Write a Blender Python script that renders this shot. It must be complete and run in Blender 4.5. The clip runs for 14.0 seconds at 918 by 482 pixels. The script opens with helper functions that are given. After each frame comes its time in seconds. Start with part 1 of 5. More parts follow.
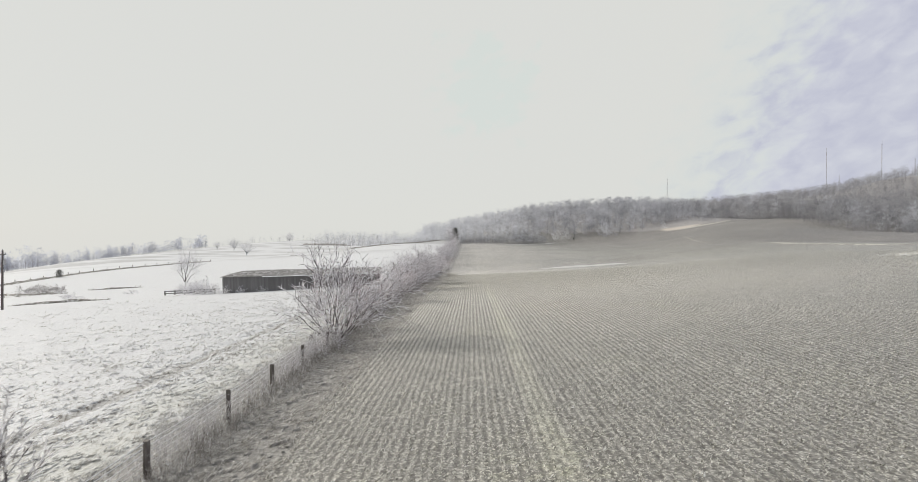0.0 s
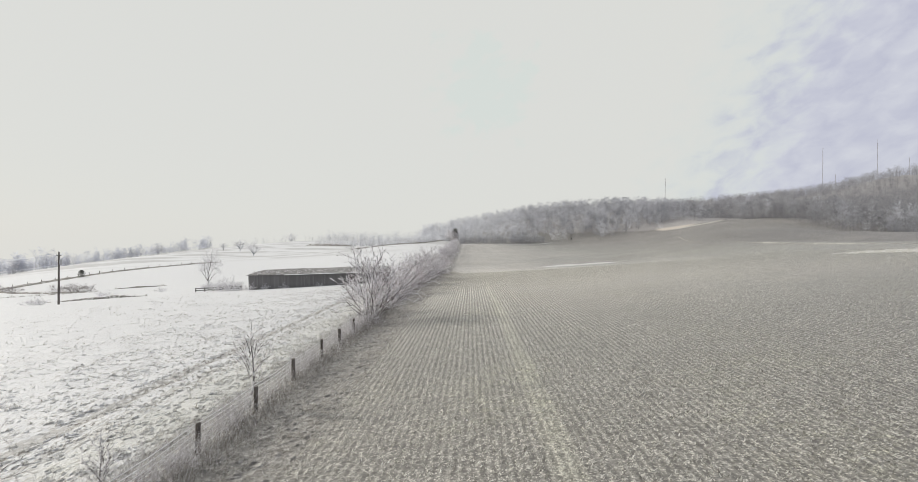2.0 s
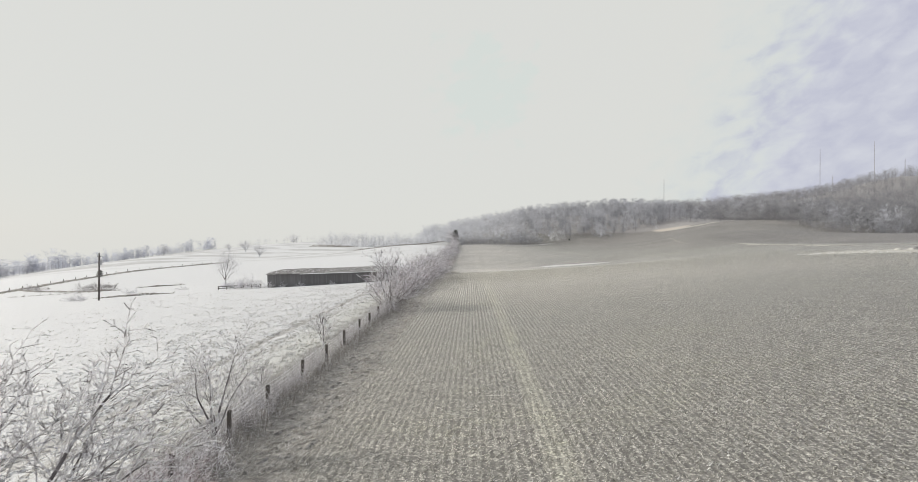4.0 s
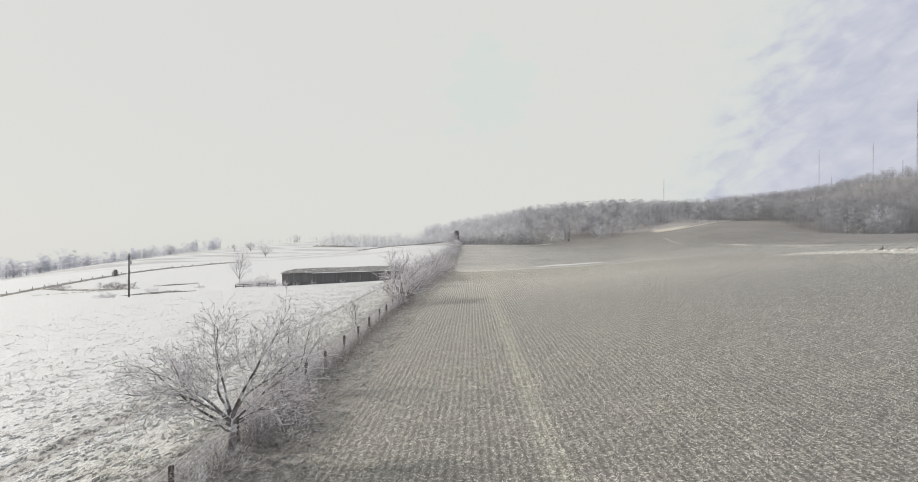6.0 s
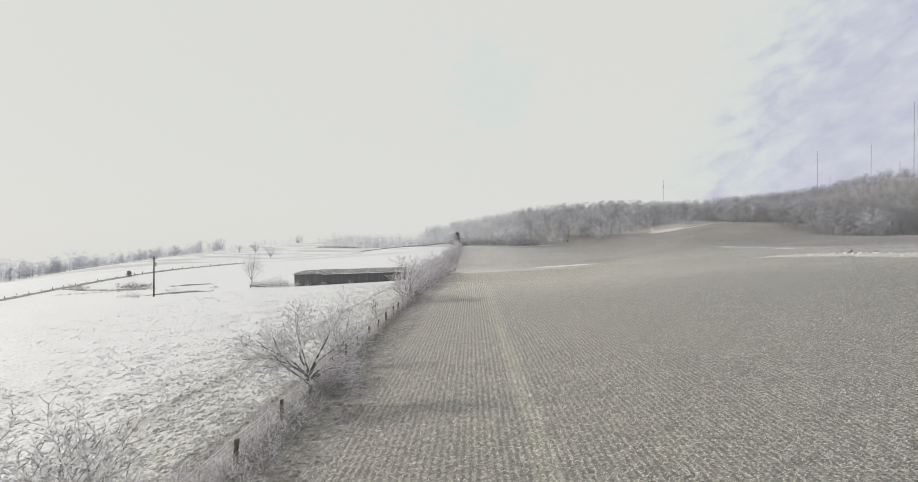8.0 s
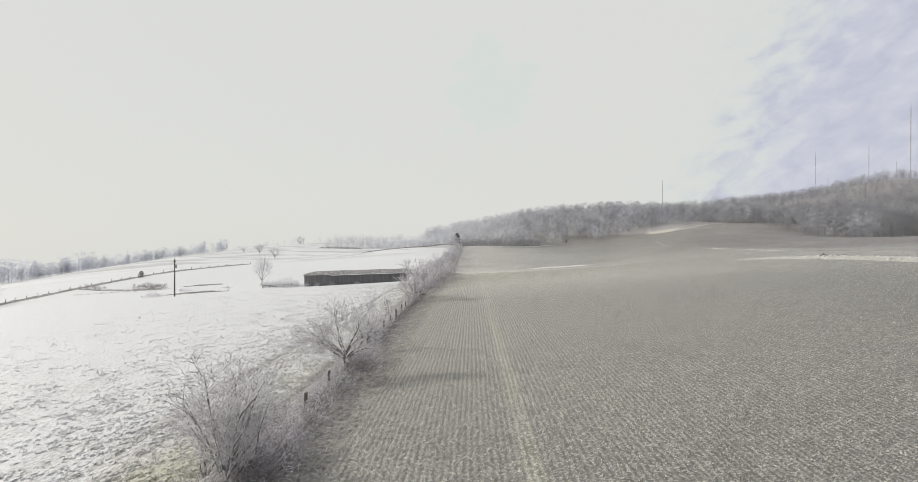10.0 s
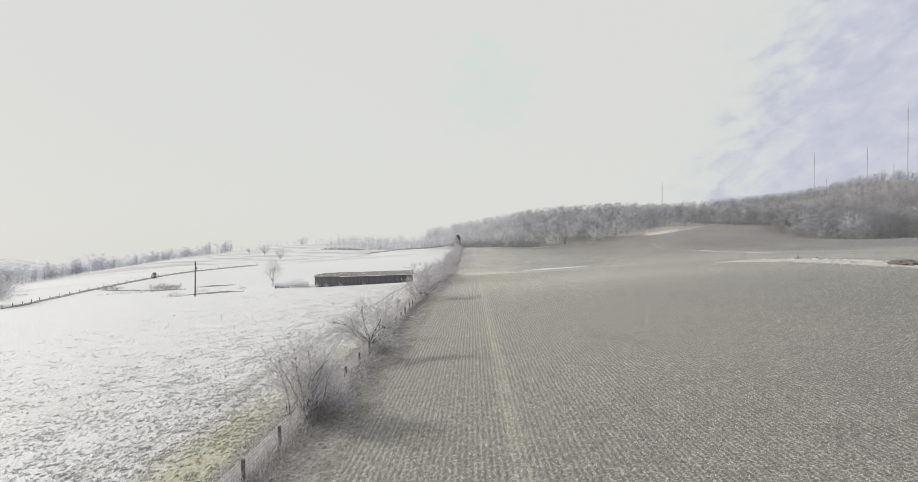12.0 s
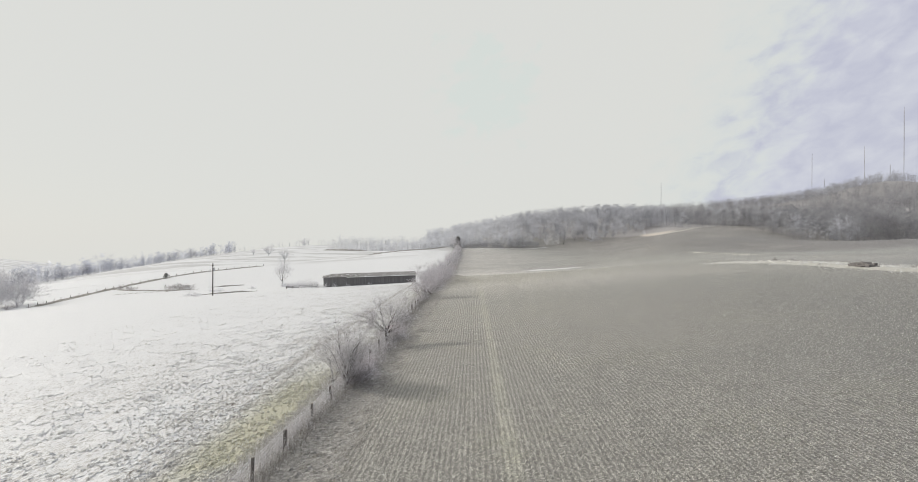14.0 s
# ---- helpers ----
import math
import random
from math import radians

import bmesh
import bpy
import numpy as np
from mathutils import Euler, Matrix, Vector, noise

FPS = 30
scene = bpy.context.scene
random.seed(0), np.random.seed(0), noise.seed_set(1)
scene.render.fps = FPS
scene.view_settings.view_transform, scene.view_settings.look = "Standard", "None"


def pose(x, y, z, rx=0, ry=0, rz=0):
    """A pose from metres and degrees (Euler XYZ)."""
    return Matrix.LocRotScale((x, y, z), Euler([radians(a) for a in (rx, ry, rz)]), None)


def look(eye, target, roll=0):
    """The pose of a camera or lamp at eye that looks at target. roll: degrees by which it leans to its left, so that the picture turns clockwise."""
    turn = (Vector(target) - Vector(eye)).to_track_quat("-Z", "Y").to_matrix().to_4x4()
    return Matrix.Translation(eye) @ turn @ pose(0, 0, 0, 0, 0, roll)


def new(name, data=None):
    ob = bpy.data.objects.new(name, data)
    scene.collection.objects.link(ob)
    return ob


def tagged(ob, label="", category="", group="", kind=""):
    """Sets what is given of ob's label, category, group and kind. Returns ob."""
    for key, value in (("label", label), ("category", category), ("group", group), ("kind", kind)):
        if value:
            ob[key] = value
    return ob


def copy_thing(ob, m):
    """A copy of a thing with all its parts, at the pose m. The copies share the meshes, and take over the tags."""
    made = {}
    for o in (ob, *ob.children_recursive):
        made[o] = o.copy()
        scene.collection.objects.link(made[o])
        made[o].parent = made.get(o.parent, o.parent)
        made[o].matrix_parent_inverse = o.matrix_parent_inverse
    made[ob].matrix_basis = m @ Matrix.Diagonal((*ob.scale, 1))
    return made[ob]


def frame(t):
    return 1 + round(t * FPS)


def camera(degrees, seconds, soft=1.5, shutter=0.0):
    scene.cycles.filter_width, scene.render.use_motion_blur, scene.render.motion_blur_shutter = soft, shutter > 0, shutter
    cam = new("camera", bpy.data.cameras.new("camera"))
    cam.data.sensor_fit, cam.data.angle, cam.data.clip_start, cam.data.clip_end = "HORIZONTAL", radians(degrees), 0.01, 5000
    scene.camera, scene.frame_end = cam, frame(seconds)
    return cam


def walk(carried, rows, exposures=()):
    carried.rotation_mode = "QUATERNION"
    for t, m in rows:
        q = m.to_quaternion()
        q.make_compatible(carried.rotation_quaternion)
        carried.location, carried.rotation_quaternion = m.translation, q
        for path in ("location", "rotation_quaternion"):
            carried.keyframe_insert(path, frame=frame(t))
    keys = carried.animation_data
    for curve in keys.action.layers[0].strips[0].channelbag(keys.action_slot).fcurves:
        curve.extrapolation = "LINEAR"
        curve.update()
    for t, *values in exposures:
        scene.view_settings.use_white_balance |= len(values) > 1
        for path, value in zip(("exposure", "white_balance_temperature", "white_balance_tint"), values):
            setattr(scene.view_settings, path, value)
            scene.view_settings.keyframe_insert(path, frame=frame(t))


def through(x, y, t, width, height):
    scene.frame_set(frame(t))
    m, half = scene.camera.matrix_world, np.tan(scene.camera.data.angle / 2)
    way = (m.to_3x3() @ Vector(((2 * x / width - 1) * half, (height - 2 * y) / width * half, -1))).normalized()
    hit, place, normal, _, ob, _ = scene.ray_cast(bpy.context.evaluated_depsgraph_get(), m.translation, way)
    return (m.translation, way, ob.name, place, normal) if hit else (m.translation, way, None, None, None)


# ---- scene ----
cam = camera(77.0, 14.0, 0.5, 0.25)
PATH = [
    (0, (7.987, -14.085, 6.057), (7.947, -12.085, 6.053), 0.5),
    (0.5, (7.922, -17.003, 6.094), (7.884, -15.003, 6.091), 0.4),
    (1, (7.896, -19.816, 6.106), (7.857, -17.816, 6.103), 0.4),
    (1.5, (7.83, -22.585, 6.208), (7.792, -20.586, 6.205), 0.4),
    (2, (7.778, -25.274, 6.306), (7.74, -23.274, 6.302), 0.3),
    (2.5, (7.753, -27.873, 6.412), (7.716, -25.873, 6.408), 0.3),
    (3, (7.738, -30.606, 6.517), (7.702, -28.606, 6.514), 0.3),
    (5.5, (7.766, -42.011, 6.759), (7.726, -40.012, 6.758), 0.3),
    (6, (7.788, -44.315, 6.941), (7.748, -42.316, 6.939), 0.3),
    (6.5, (7.79, -46.637, 7.129), (7.75, -44.637, 7.127), 0.3),
    (7, (7.808, -48.851, 7.33), (7.767, -46.851, 7.328), 0.3),
    (7.5, (7.821, -51.052, 7.498), (7.78, -49.053, 7.496), 0.3),
    (8, (7.819, -53.142, 7.653), (7.778, -51.143, 7.652), 0.3),
    (10.5, (8.145, -64.413, 8.719), (8.103, -62.413, 8.717), 0.3),
    (11, (8.234, -66.883, 8.964), (8.191, -64.884, 8.961), 0.3),
    (11.5, (8.284, -69.373, 9.131), (8.24, -67.373, 9.131), 0.3),
    (12, (8.277, -71.804, 9.309), (8.233, -69.805, 9.309), 0.3),
    (12.5, (8.285, -74.202, 9.465), (8.241, -72.203, 9.466), 0.4),
    (13, (8.354, -76.73, 9.667), (8.31, -74.731, 9.667), 0.3),
    (13.5, (8.408, -79.148, 9.841), (8.363, -77.149, 9.841), 0.3),
    (14, (8.435, -81.695, 10.015), (8.391, -79.695, 10.016), 0.3),
]
walk(cam, [(t, look(e, g, r)) for t, e, g, r in PATH])

# ---- sky, sun, exposure ----
SUN_AZ, SUN_EL = radians(-66), radians(24)
SUN_DIR = Vector((math.sin(SUN_AZ) * math.cos(SUN_EL), math.cos(SUN_AZ) * math.cos(SUN_EL), math.sin(SUN_EL)))
scene.view_settings.exposure = 0.0

world = bpy.data.worlds.new("winter_sky")
scene.world = world
world.use_nodes = True
wn, wl = world.node_tree.nodes, world.node_tree.links
wn.clear()


sky = wn.new("ShaderNodeTexSky")
sky.sky_type, sky.sun_disc, sky.sun_elevation, sky.sun_rotation = "NISHITA", False, SUN_EL, SUN_AZ
way = wn.new("ShaderNodeTexCoord")
# thin veil of cloud: white towards the sun, blue-grey and rippled away from it
toward = wn.new("ShaderNodeVectorMath")
toward.operation = "DOT_PRODUCT"
toward.inputs[1].default_value = SUN_DIR
wl.new(way.outputs["Generated"], toward.inputs[0])
ripple_turn = wn.new("ShaderNodeMapping")
ripple_turn.inputs["Rotation"].default_value = (0.0, 0.42, 0.0)
wl.new(way.outputs["Generated"], ripple_turn.inputs["Vector"])
ripple_map = wn.new("ShaderNodeMapping")
ripple_map.inputs["Scale"].default_value = (4.2, 3.6, 6.8)
wl.new(ripple_turn.outputs[0], ripple_map.inputs["Vector"])
ripple = wn.new("ShaderNodeTexNoise")
ripple.inputs["Scale"].default_value, ripple.inputs["Detail"].default_value, ripple.inputs["Roughness"].default_value = 6.0, 4.0, 0.5
ripple.inputs["Distortion"].default_value = 0.35
wl.new(ripple_map.outputs[0], ripple.inputs["Vector"])
shift = wn.new("ShaderNodeMath")
shift.operation = "MULTIPLY_ADD"
shift.inputs[1].default_value, shift.inputs[2].default_value = 0.22, -0.11
wl.new(ripple.outputs["Fac"], shift.inputs[0])
edge = wn.new("ShaderNodeMath")
edge.operation = "ADD"
wl.new(toward.outputs["Value"], edge.inputs[0])
wl.new(shift.outputs[0], edge.inputs[1])


def veil_step(lo, hi):
    n = wn.new("ShaderNodeMapRange")
    n.interpolation_type = "SMOOTHSTEP"
    n.inputs["From Min"].default_value, n.inputs["From Max"].default_value = lo, hi
    wl.new(edge.outputs[0], n.inputs["Value"])
    return n.outputs[0]


def sky_mix(factor, a, b):
    n = wn.new("ShaderNodeMix")
    n.data_type = "RGBA"
    wl.new(factor, n.inputs["Factor"])
    for socket, v in ((n.inputs[6], a), (n.inputs[7], b)):
        if isinstance(v, tuple):
            socket.default_value = (*v, 1)
        else:
            wl.new(v, socket)
    return n.outputs[2]


blue = wn.new("ShaderNodeValToRGB")
blue.color_ramp.elements[0].position, blue.color_ramp.elements[0].color = 0.33, (5.35, 5.5, 6.55, 1)
blue.color_ramp.elements[1].position, blue.color_ramp.elements[1].color = 0.70, (6.45, 6.62, 7.3, 1)
wl.new(ripple.outputs["Fac"], blue.inputs["Fac"])
thin = sky_mix(veil_step(-0.03, 0.11), blue.outputs[0], (6.75, 7.15, 7.0))
veil = sky_mix(veil_step(0.02, 0.18), thin, (7.2, 7.25, 6.95))
# a faint thin place in the veil, where clear sky shows
gap_way = wn.new("ShaderNodeVectorMath")
gap_way.operation = "DISTANCE"
gap_way.inputs[1].default_value = Vector((0.03, 1.0, 0.265)).normalized()
wl.new(way.outputs["Generated"], gap_way.inputs[0])
gap = wn.new("ShaderNodeMath")
gap.operation = "MULTIPLY_ADD"
gap.inputs[1].default_value = 0.22
wl.new(ripple.outputs["Fac"], gap.inputs[0])
wl.new(gap_way.outputs["Value"], gap.inputs[2])
gap_edge = wn.new("ShaderNodeMapRange")
for key, v in (("From Min", 0.15), ("From Max", 0.21), ("To Min", 0.55), ("To Max", 0.0)):
    gap_edge.inputs[key].default_value = v
gap_edge.interpolation_type = "SMOOTHSTEP"
wl.new(gap.outputs[0], gap_edge.inputs["Value"])
veil = sky_mix(gap_edge.outputs[0], veil, (6.55, 7.3, 6.95))
cover = wn.new("ShaderNodeMix")
cover.data_type = "RGBA"
cover.inputs["Factor"].default_value = 0.97
wl.new(sky.outputs[0], cover.inputs[6])
wl.new(veil, cover.inputs[7])
back = wn.new("ShaderNodeBackground")
back.inputs["Strength"].default_value = 0.1
wl.new(cover.outputs[2], back.inputs["Color"])
wout = wn.new("ShaderNodeOutputWorld")
wl.new(back.outputs[0], wout.inputs["Surface"])

sun_data = bpy.data.lights.new("sun", "SUN")
sun_data.energy, sun_data.angle, sun_data.color = 3.2, radians(1.2), (1.0, 0.95, 0.87)
sun = new("sun", sun_data)
sun.matrix_world = look((-200, 120, 100), (-200 - SUN_DIR.x, 120 - SUN_DIR.y, 100 - SUN_DIR.z))


# ---- materials ----
class Nodes:
    """Short hand for building a node material."""

    def __init__(self, name):
        self.mat = bpy.data.materials.new(name)
        self.mat.use_nodes = True
        self.t = self.mat.node_tree
        self.bsdf = self.t.nodes["Principled BSDF"]
        self.out = self.t.nodes["Material Output"]

    def put(self, socket, value):
        if isinstance(value, bpy.types.NodeSocket):
            self.t.links.new(value, socket)
        elif isinstance(value, (tuple, list)) and len(value) == 3 and socket.type == "RGBA":
            socket.default_value = (*value, 1)
        else:
            socket.default_value = value

    def math(self, op, a, b=0.0, c=0.0):
        n = self.t.nodes.new("ShaderNodeMath")
        n.operation = op
        for s, v in zip(n.inputs, (a, b, c)):
            self.put(s, v)
        return n.outputs[0]

    def noise(self, scale, detail=4.0, rough=0.55, vec=None, distort=0.0):
        n = self.t.nodes.new("ShaderNodeTexNoise")
        n.inputs["Scale"].default_value, n.inputs["Detail"].default_value = scale, detail
        n.inputs["Roughness"].default_value, n.inputs["Distortion"].default_value = rough, distort
        self.put(n.inputs["Vector"], vec if vec is not None else self.place())
        return n.outputs["Fac"]

    def cells(self, scale, vec=None, out="Color"):
        n = self.t.nodes.new("ShaderNodeTexVoronoi")
        n.inputs["Scale"].default_value = scale
        self.put(n.inputs["Vector"], vec if vec is not None else self.place())
        return n.outputs[out]

    def place(self):
        for n in self.t.nodes:
            if n.bl_idname == "ShaderNodeNewGeometry":
                return n.outputs["Position"]
        return self.t.nodes.new("ShaderNodeNewGeometry").outputs["Position"]

    def local(self):
        return self.t.nodes.new("ShaderNodeTexCoord").outputs["Object"]

    def island(self):
        return self.t.nodes.new("ShaderNodeNewGeometry").outputs["Random Per Island"]

    def stretch(self, vec, scale, turn=(0, 0, 0)):
        n = self.t.nodes.new("ShaderNodeMapping")
        n.inputs["Scale"].default_value, n.inputs["Rotation"].default_value = scale, turn
        self.put(n.inputs["Vector"], vec)
        return n.outputs[0]

    def xyz(self, vec):
        n = self.t.nodes.new("ShaderNodeSeparateXYZ")
        self.put(n.inputs[0], vec)
        return n.outputs

    def step(self, v, lo, hi, a=0.0, b=1.0):
        n = self.t.nodes.new("ShaderNodeMapRange")
        n.interpolation_type = "SMOOTHSTEP"
        for k, x in (("From Min", lo), ("From Max", hi), ("To Min", a), ("To Max", b)):
            n.inputs[k].default_value = x
        self.put(n.inputs["Value"], v)
        return n.outputs[0]

    def mix(self, f, a, b, mode="MIX"):
        n = self.t.nodes.new("ShaderNodeMix")
        n.data_type, n.blend_type = "RGBA", mode
        self.put(n.inputs[0], f)
        self.put(n.inputs[6], a)
        self.put(n.inputs[7], b)
        return n.outputs[2]

    def ramp(self, f, *stops):
        n = self.t.nodes.new("ShaderNodeValToRGB")
        e = n.color_ramp.elements
        while len(e) < len(stops):
            e.new(0.5)
        for el, (p, c) in zip(e, stops):
            el.position, el.color = p, (*c, 1)
        self.put(n.inputs[0], f)
        return n.outputs[0]

    def bump(self, height, strength, distance):
        n = self.t.nodes.new("ShaderNodeBump")
        n.inputs["Strength"].default_value, n.inputs["Distance"].default_value = strength, distance
        self.put(n.inputs["Height"], height)
        self.put(self.bsdf.inputs["Normal"], n.outputs[0])

    def finish(self, color, rough=0.9, through=0.0, spec=0.2):
        self.put(self.bsdf.inputs["Base Color"], color)
        self.put(self.bsdf.inputs["Roughness"], rough)
        self.bsdf.inputs["Specular IOR Level"].default_value = spec
        if through:
            tr = self.t.nodes.new("ShaderNodeBsdfTranslucent")
            self.put(tr.inputs["Color"], color)
            m = self.t.nodes.new("ShaderNodeMixShader")
            m.inputs[0].default_value = through
            self.t.links.new(self.bsdf.outputs[0], m.inputs[1])
            self.t.links.new(tr.outputs[0], m.inputs[2])
            self.t.links.new(m.outputs[0], self.out.inputs["Surface"])
        return self.mat


ROW, ROW_LEAN = 0.25, 0.002


def ground_material():
    """Frosted pasture west of the fence, rough verge along it, drilled stubble east of it."""
    n = Nodes("farmland_ground")
    x, y, z = n.xyz(n.place())
    big, mid, fine = n.noise(0.02, 3), n.noise(0.35, 5), n.noise(5.0, 6, 0.65)
    # stubble
    wob = n.math("MULTIPLY_ADD", n.noise(1.6, 4), 0.10, -0.05)
    across = n.math("ADD", n.math("MULTIPLY_ADD", y, -ROW_LEAN, x), wob)
    row = n.math("MULTIPLY", n.math("SINE", n.math("MULTIPLY", across, 2 * math.pi / ROW)), n.step(y, 110.0, 190.0, 1.0, 0.25))
    rowf = n.math("MULTIPLY_ADD", row, 0.5, 0.5)
    clod = n.math("ADD", n.math("MULTIPLY", n.noise(14.0, 5, 0.75), 0.5), n.math("MULTIPLY", n.noise(3.2, 4, 0.6), 0.25))
    bent = n.t.nodes.new("ShaderNodeVectorMath")
    bent.operation = "MULTIPLY_ADD"
    swirl = n.t.nodes.new("ShaderNodeTexNoise")
    swirl.inputs["Scale"].default_value = 9.0
    n.put(swirl.inputs["Vector"], n.place())
    n.put(bent.inputs[0], swirl.outputs["Color"])
    bent.inputs[1].default_value = (0.16, 0.16, 0.0)
    n.put(bent.inputs[2], n.place())
    flat = n.stretch(bent.outputs[0], (1.0, 0.75, 0.0))
    scrap = n.xyz(n.cells(17.0, flat))[0]
    core = n.cells(17.0, flat, "Distance")
    # rims of scraps darker: the shadow between them put into the colour
    scraps = n.math("MULTIPLY", scrap, n.step(core, 0.15, 0.55, 1.0, 0.25))
    clod = n.math("MULTIPLY_ADD", scraps, 0.44, n.math("ADD", clod, 0.02))
    tram = n.math("MULTIPLY", n.step(n.math("ABSOLUTE", n.math("ADD", x, -10.2)), 0.2, 0.6, 1.0, 0.0), n.step(y, 70.0, 120.0, 0.05, 0.01))
    lanes = n.math("SINE", n.math("MULTIPLY", n.math("ADD", across, n.math("MULTIPLY", mid, 0.8)), 2 * math.pi / 2.6))
    tram = n.math("ADD", tram, n.math("MULTIPLY", lanes, n.step(y, 110.0, 160.0, 0.0, 0.006)))
    rowf = n.math("ADD", n.math("ADD", n.math("MULTIPLY_ADD", n.math("ADD", rowf, -0.5), n.step(y, -10.0, 50.0, 0.09, 0.27), n.step(y, -35.0, 60.0, 0.045, 0.12)), tram), clod)
    field = n.ramp(rowf, (0.43, (0.105, 0.099, 0.09)), (0.58, (0.285, 0.276, 0.252)), (0.73, (0.66, 0.645, 0.60)))
    # eastward fall-off of low-sun glare put into the colour; slightly duller past hollow
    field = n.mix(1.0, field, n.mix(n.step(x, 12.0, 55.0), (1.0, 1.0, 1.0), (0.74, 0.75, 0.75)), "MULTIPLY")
    field = n.mix(1.0, field, n.mix(n.step(n.math("MULTIPLY_ADD", mid, 14.0, y), 138.0, 158.0), (1.0, 1.0, 1.0), (0.96, 0.96, 0.965)), "MULTIPLY")
    # brighter northwards: backlit glow of stubble seen at grazing angles, put into the colour
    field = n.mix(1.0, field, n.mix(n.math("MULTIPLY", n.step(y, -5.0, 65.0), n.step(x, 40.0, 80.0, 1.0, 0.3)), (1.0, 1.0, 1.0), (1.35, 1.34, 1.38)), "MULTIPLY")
    # scraps of green regrowth, mostly along the wheel marks
    green = n.math("MULTIPLY", n.step(n.noise(0.16, 4, 0.6), 0.50, 0.66), n.step(n.noise(2.2, 3), 0.45, 0.65, 0.15, 0.75))
    green = n.math("ADD", n.math("MULTIPLY", green, 0.55), n.math("MULTIPLY", tram, 5.0))
    field = n.mix(green, field, n.mix(1.0, field, (1.04, 1.08, 0.88), "MULTIPLY"))
    # the far slope: duller grass with drifting streaks
    upland = n.math("MULTIPLY", n.step(y, 150.0, 190.0), n.step(x, 50.0, 150.0))
    field = n.mix(upland, field, n.mix(1.0, field, (0.80, 0.775, 0.80), "MULTIPLY"))
    drift = n.noise(0.045, 7, 0.7, n.stretch(n.place(), (0.9, 1.1, 1.0), (0, 0, 0.3)))
    field = n.mix(n.step(y, 120.0, 170.0), field, n.mix(1.0, field, n.ramp(drift, (0.36, (0.74, 0.73, 0.72)), (0.5, (0.86, 0.86, 0.86)), (0.64, (0.97, 0.96, 0.945))), "MULTIPLY"))
    patchy = n.ramp(big, (0.35, (0.90, 0.90, 0.90)), (0.65, (1.07, 1.055, 1.04)))
    field = n.mix(1.0, field, patchy, "MULTIPLY")
    tinted = n.ramp(mid, (0.3, (0.92, 0.92, 0.91)), (0.7, (1.06, 1.05, 1.04)))
    field = n.mix(1.0, field, tinted, "MULTIPLY")
    # frosted pasture, streaks along the fence: dry tussocks and their shade, both in colour
    tus = n.noise(5.5, 5, 0.66, n.stretch(n.place(), (1.25, 0.55, 1.0), (0, 0, 0.1)))
    drifted = n.noise(0.28, 4, 0.6, n.stretch(n.place(), (1.5, 0.4, 1.0), (0, 0, 0.06)))
    near_fence = n.math("ADD", n.math("MULTIPLY", n.step(x, -40.0, -16.0), 0.6), n.math("MULTIPLY", n.step(n.math("MULTIPLY_ADD", y, 0.05, x), -16.0, -7.5), n.step(y, -30.0, 10.0, 0.35, 0.2)))
    lift = n.math("ADD", n.math("MULTIPLY", near_fence, 0.13), n.math("MULTIPLY_ADD", drifted, 0.30, -0.15))
    bend = n.math("MULTIPLY_ADD", n.noise(0.4, 3), 1.2, x)
    trail = n.math("MULTIPLY", n.step(n.math("ABSOLUTE", n.math("ADD", bend, 6.2)), 0.15, 0.65, 1.0, 0.0), n.step(y, -45.0, -25.0, 0.0, 0.15))
    rut = n.math("MULTIPLY", n.step(n.math("ABSOLUTE", n.math("ADD", bend, 4.7)), 0.1, 0.5, 1.0, 0.0), 0.07)
    # these dark flecks also stand in for the shaded sides of the tussocks
    bare = n.step(n.math("ADD", n.math("ADD", tus, lift), n.math("ADD", n.math("ADD", trail, rut), n.step(y, -40.0, 30.0, 0.02, -0.05))), 0.60, 0.70)
    frost = n.ramp(fine, (0.3, (0.60, 0.605, 0.615)), (0.7, (0.745, 0.748, 0.755)))
    dry = n.ramp(n.noise(1.1, 4), (0.35, (0.22, 0.20, 0.175)), (0.6, (0.33, 0.305, 0.27)), (0.75, (0.29, 0.285, 0.22)))
    # grey patches on far slopes: scrub, and the belt's tree shadow in the colour
    far_scrub_shade = n.math("MULTIPLY", n.step(n.noise(0.03, 6, 0.65, n.stretch(n.place(), (0.6, 1.6, 1.0))), 0.47, 0.56), n.step(n.math("MULTIPLY_ADD", x, -0.3, y), 265.0, 330.0))
    pasture = n.mix(n.math("MULTIPLY", bare, 0.58), frost, dry)
    pasture = n.mix(n.math("MULTIPLY", far_scrub_shade, n.step(fine, 0.35, 0.6, 0.35, 0.85)), pasture, (0.38, 0.375, 0.37))
    # olive strip beside the fence
    strip = n.math("MULTIPLY", n.step(n.math("MULTIPLY_ADD", mid, 2.0, x), -5.2, -2.6), n.math("MULTIPLY", n.step(n.noise(0.13, 4), 0.30, 0.52), n.step(y, -46.0, -30.0, 1.0, 0.3)))
    olive = n.ramp(fine, (0.3, (0.28, 0.265, 0.15)), (0.7, (0.53, 0.51, 0.375)))
    pasture = n.mix(n.math("MULTIPLY", strip, 0.85), pasture, olive)
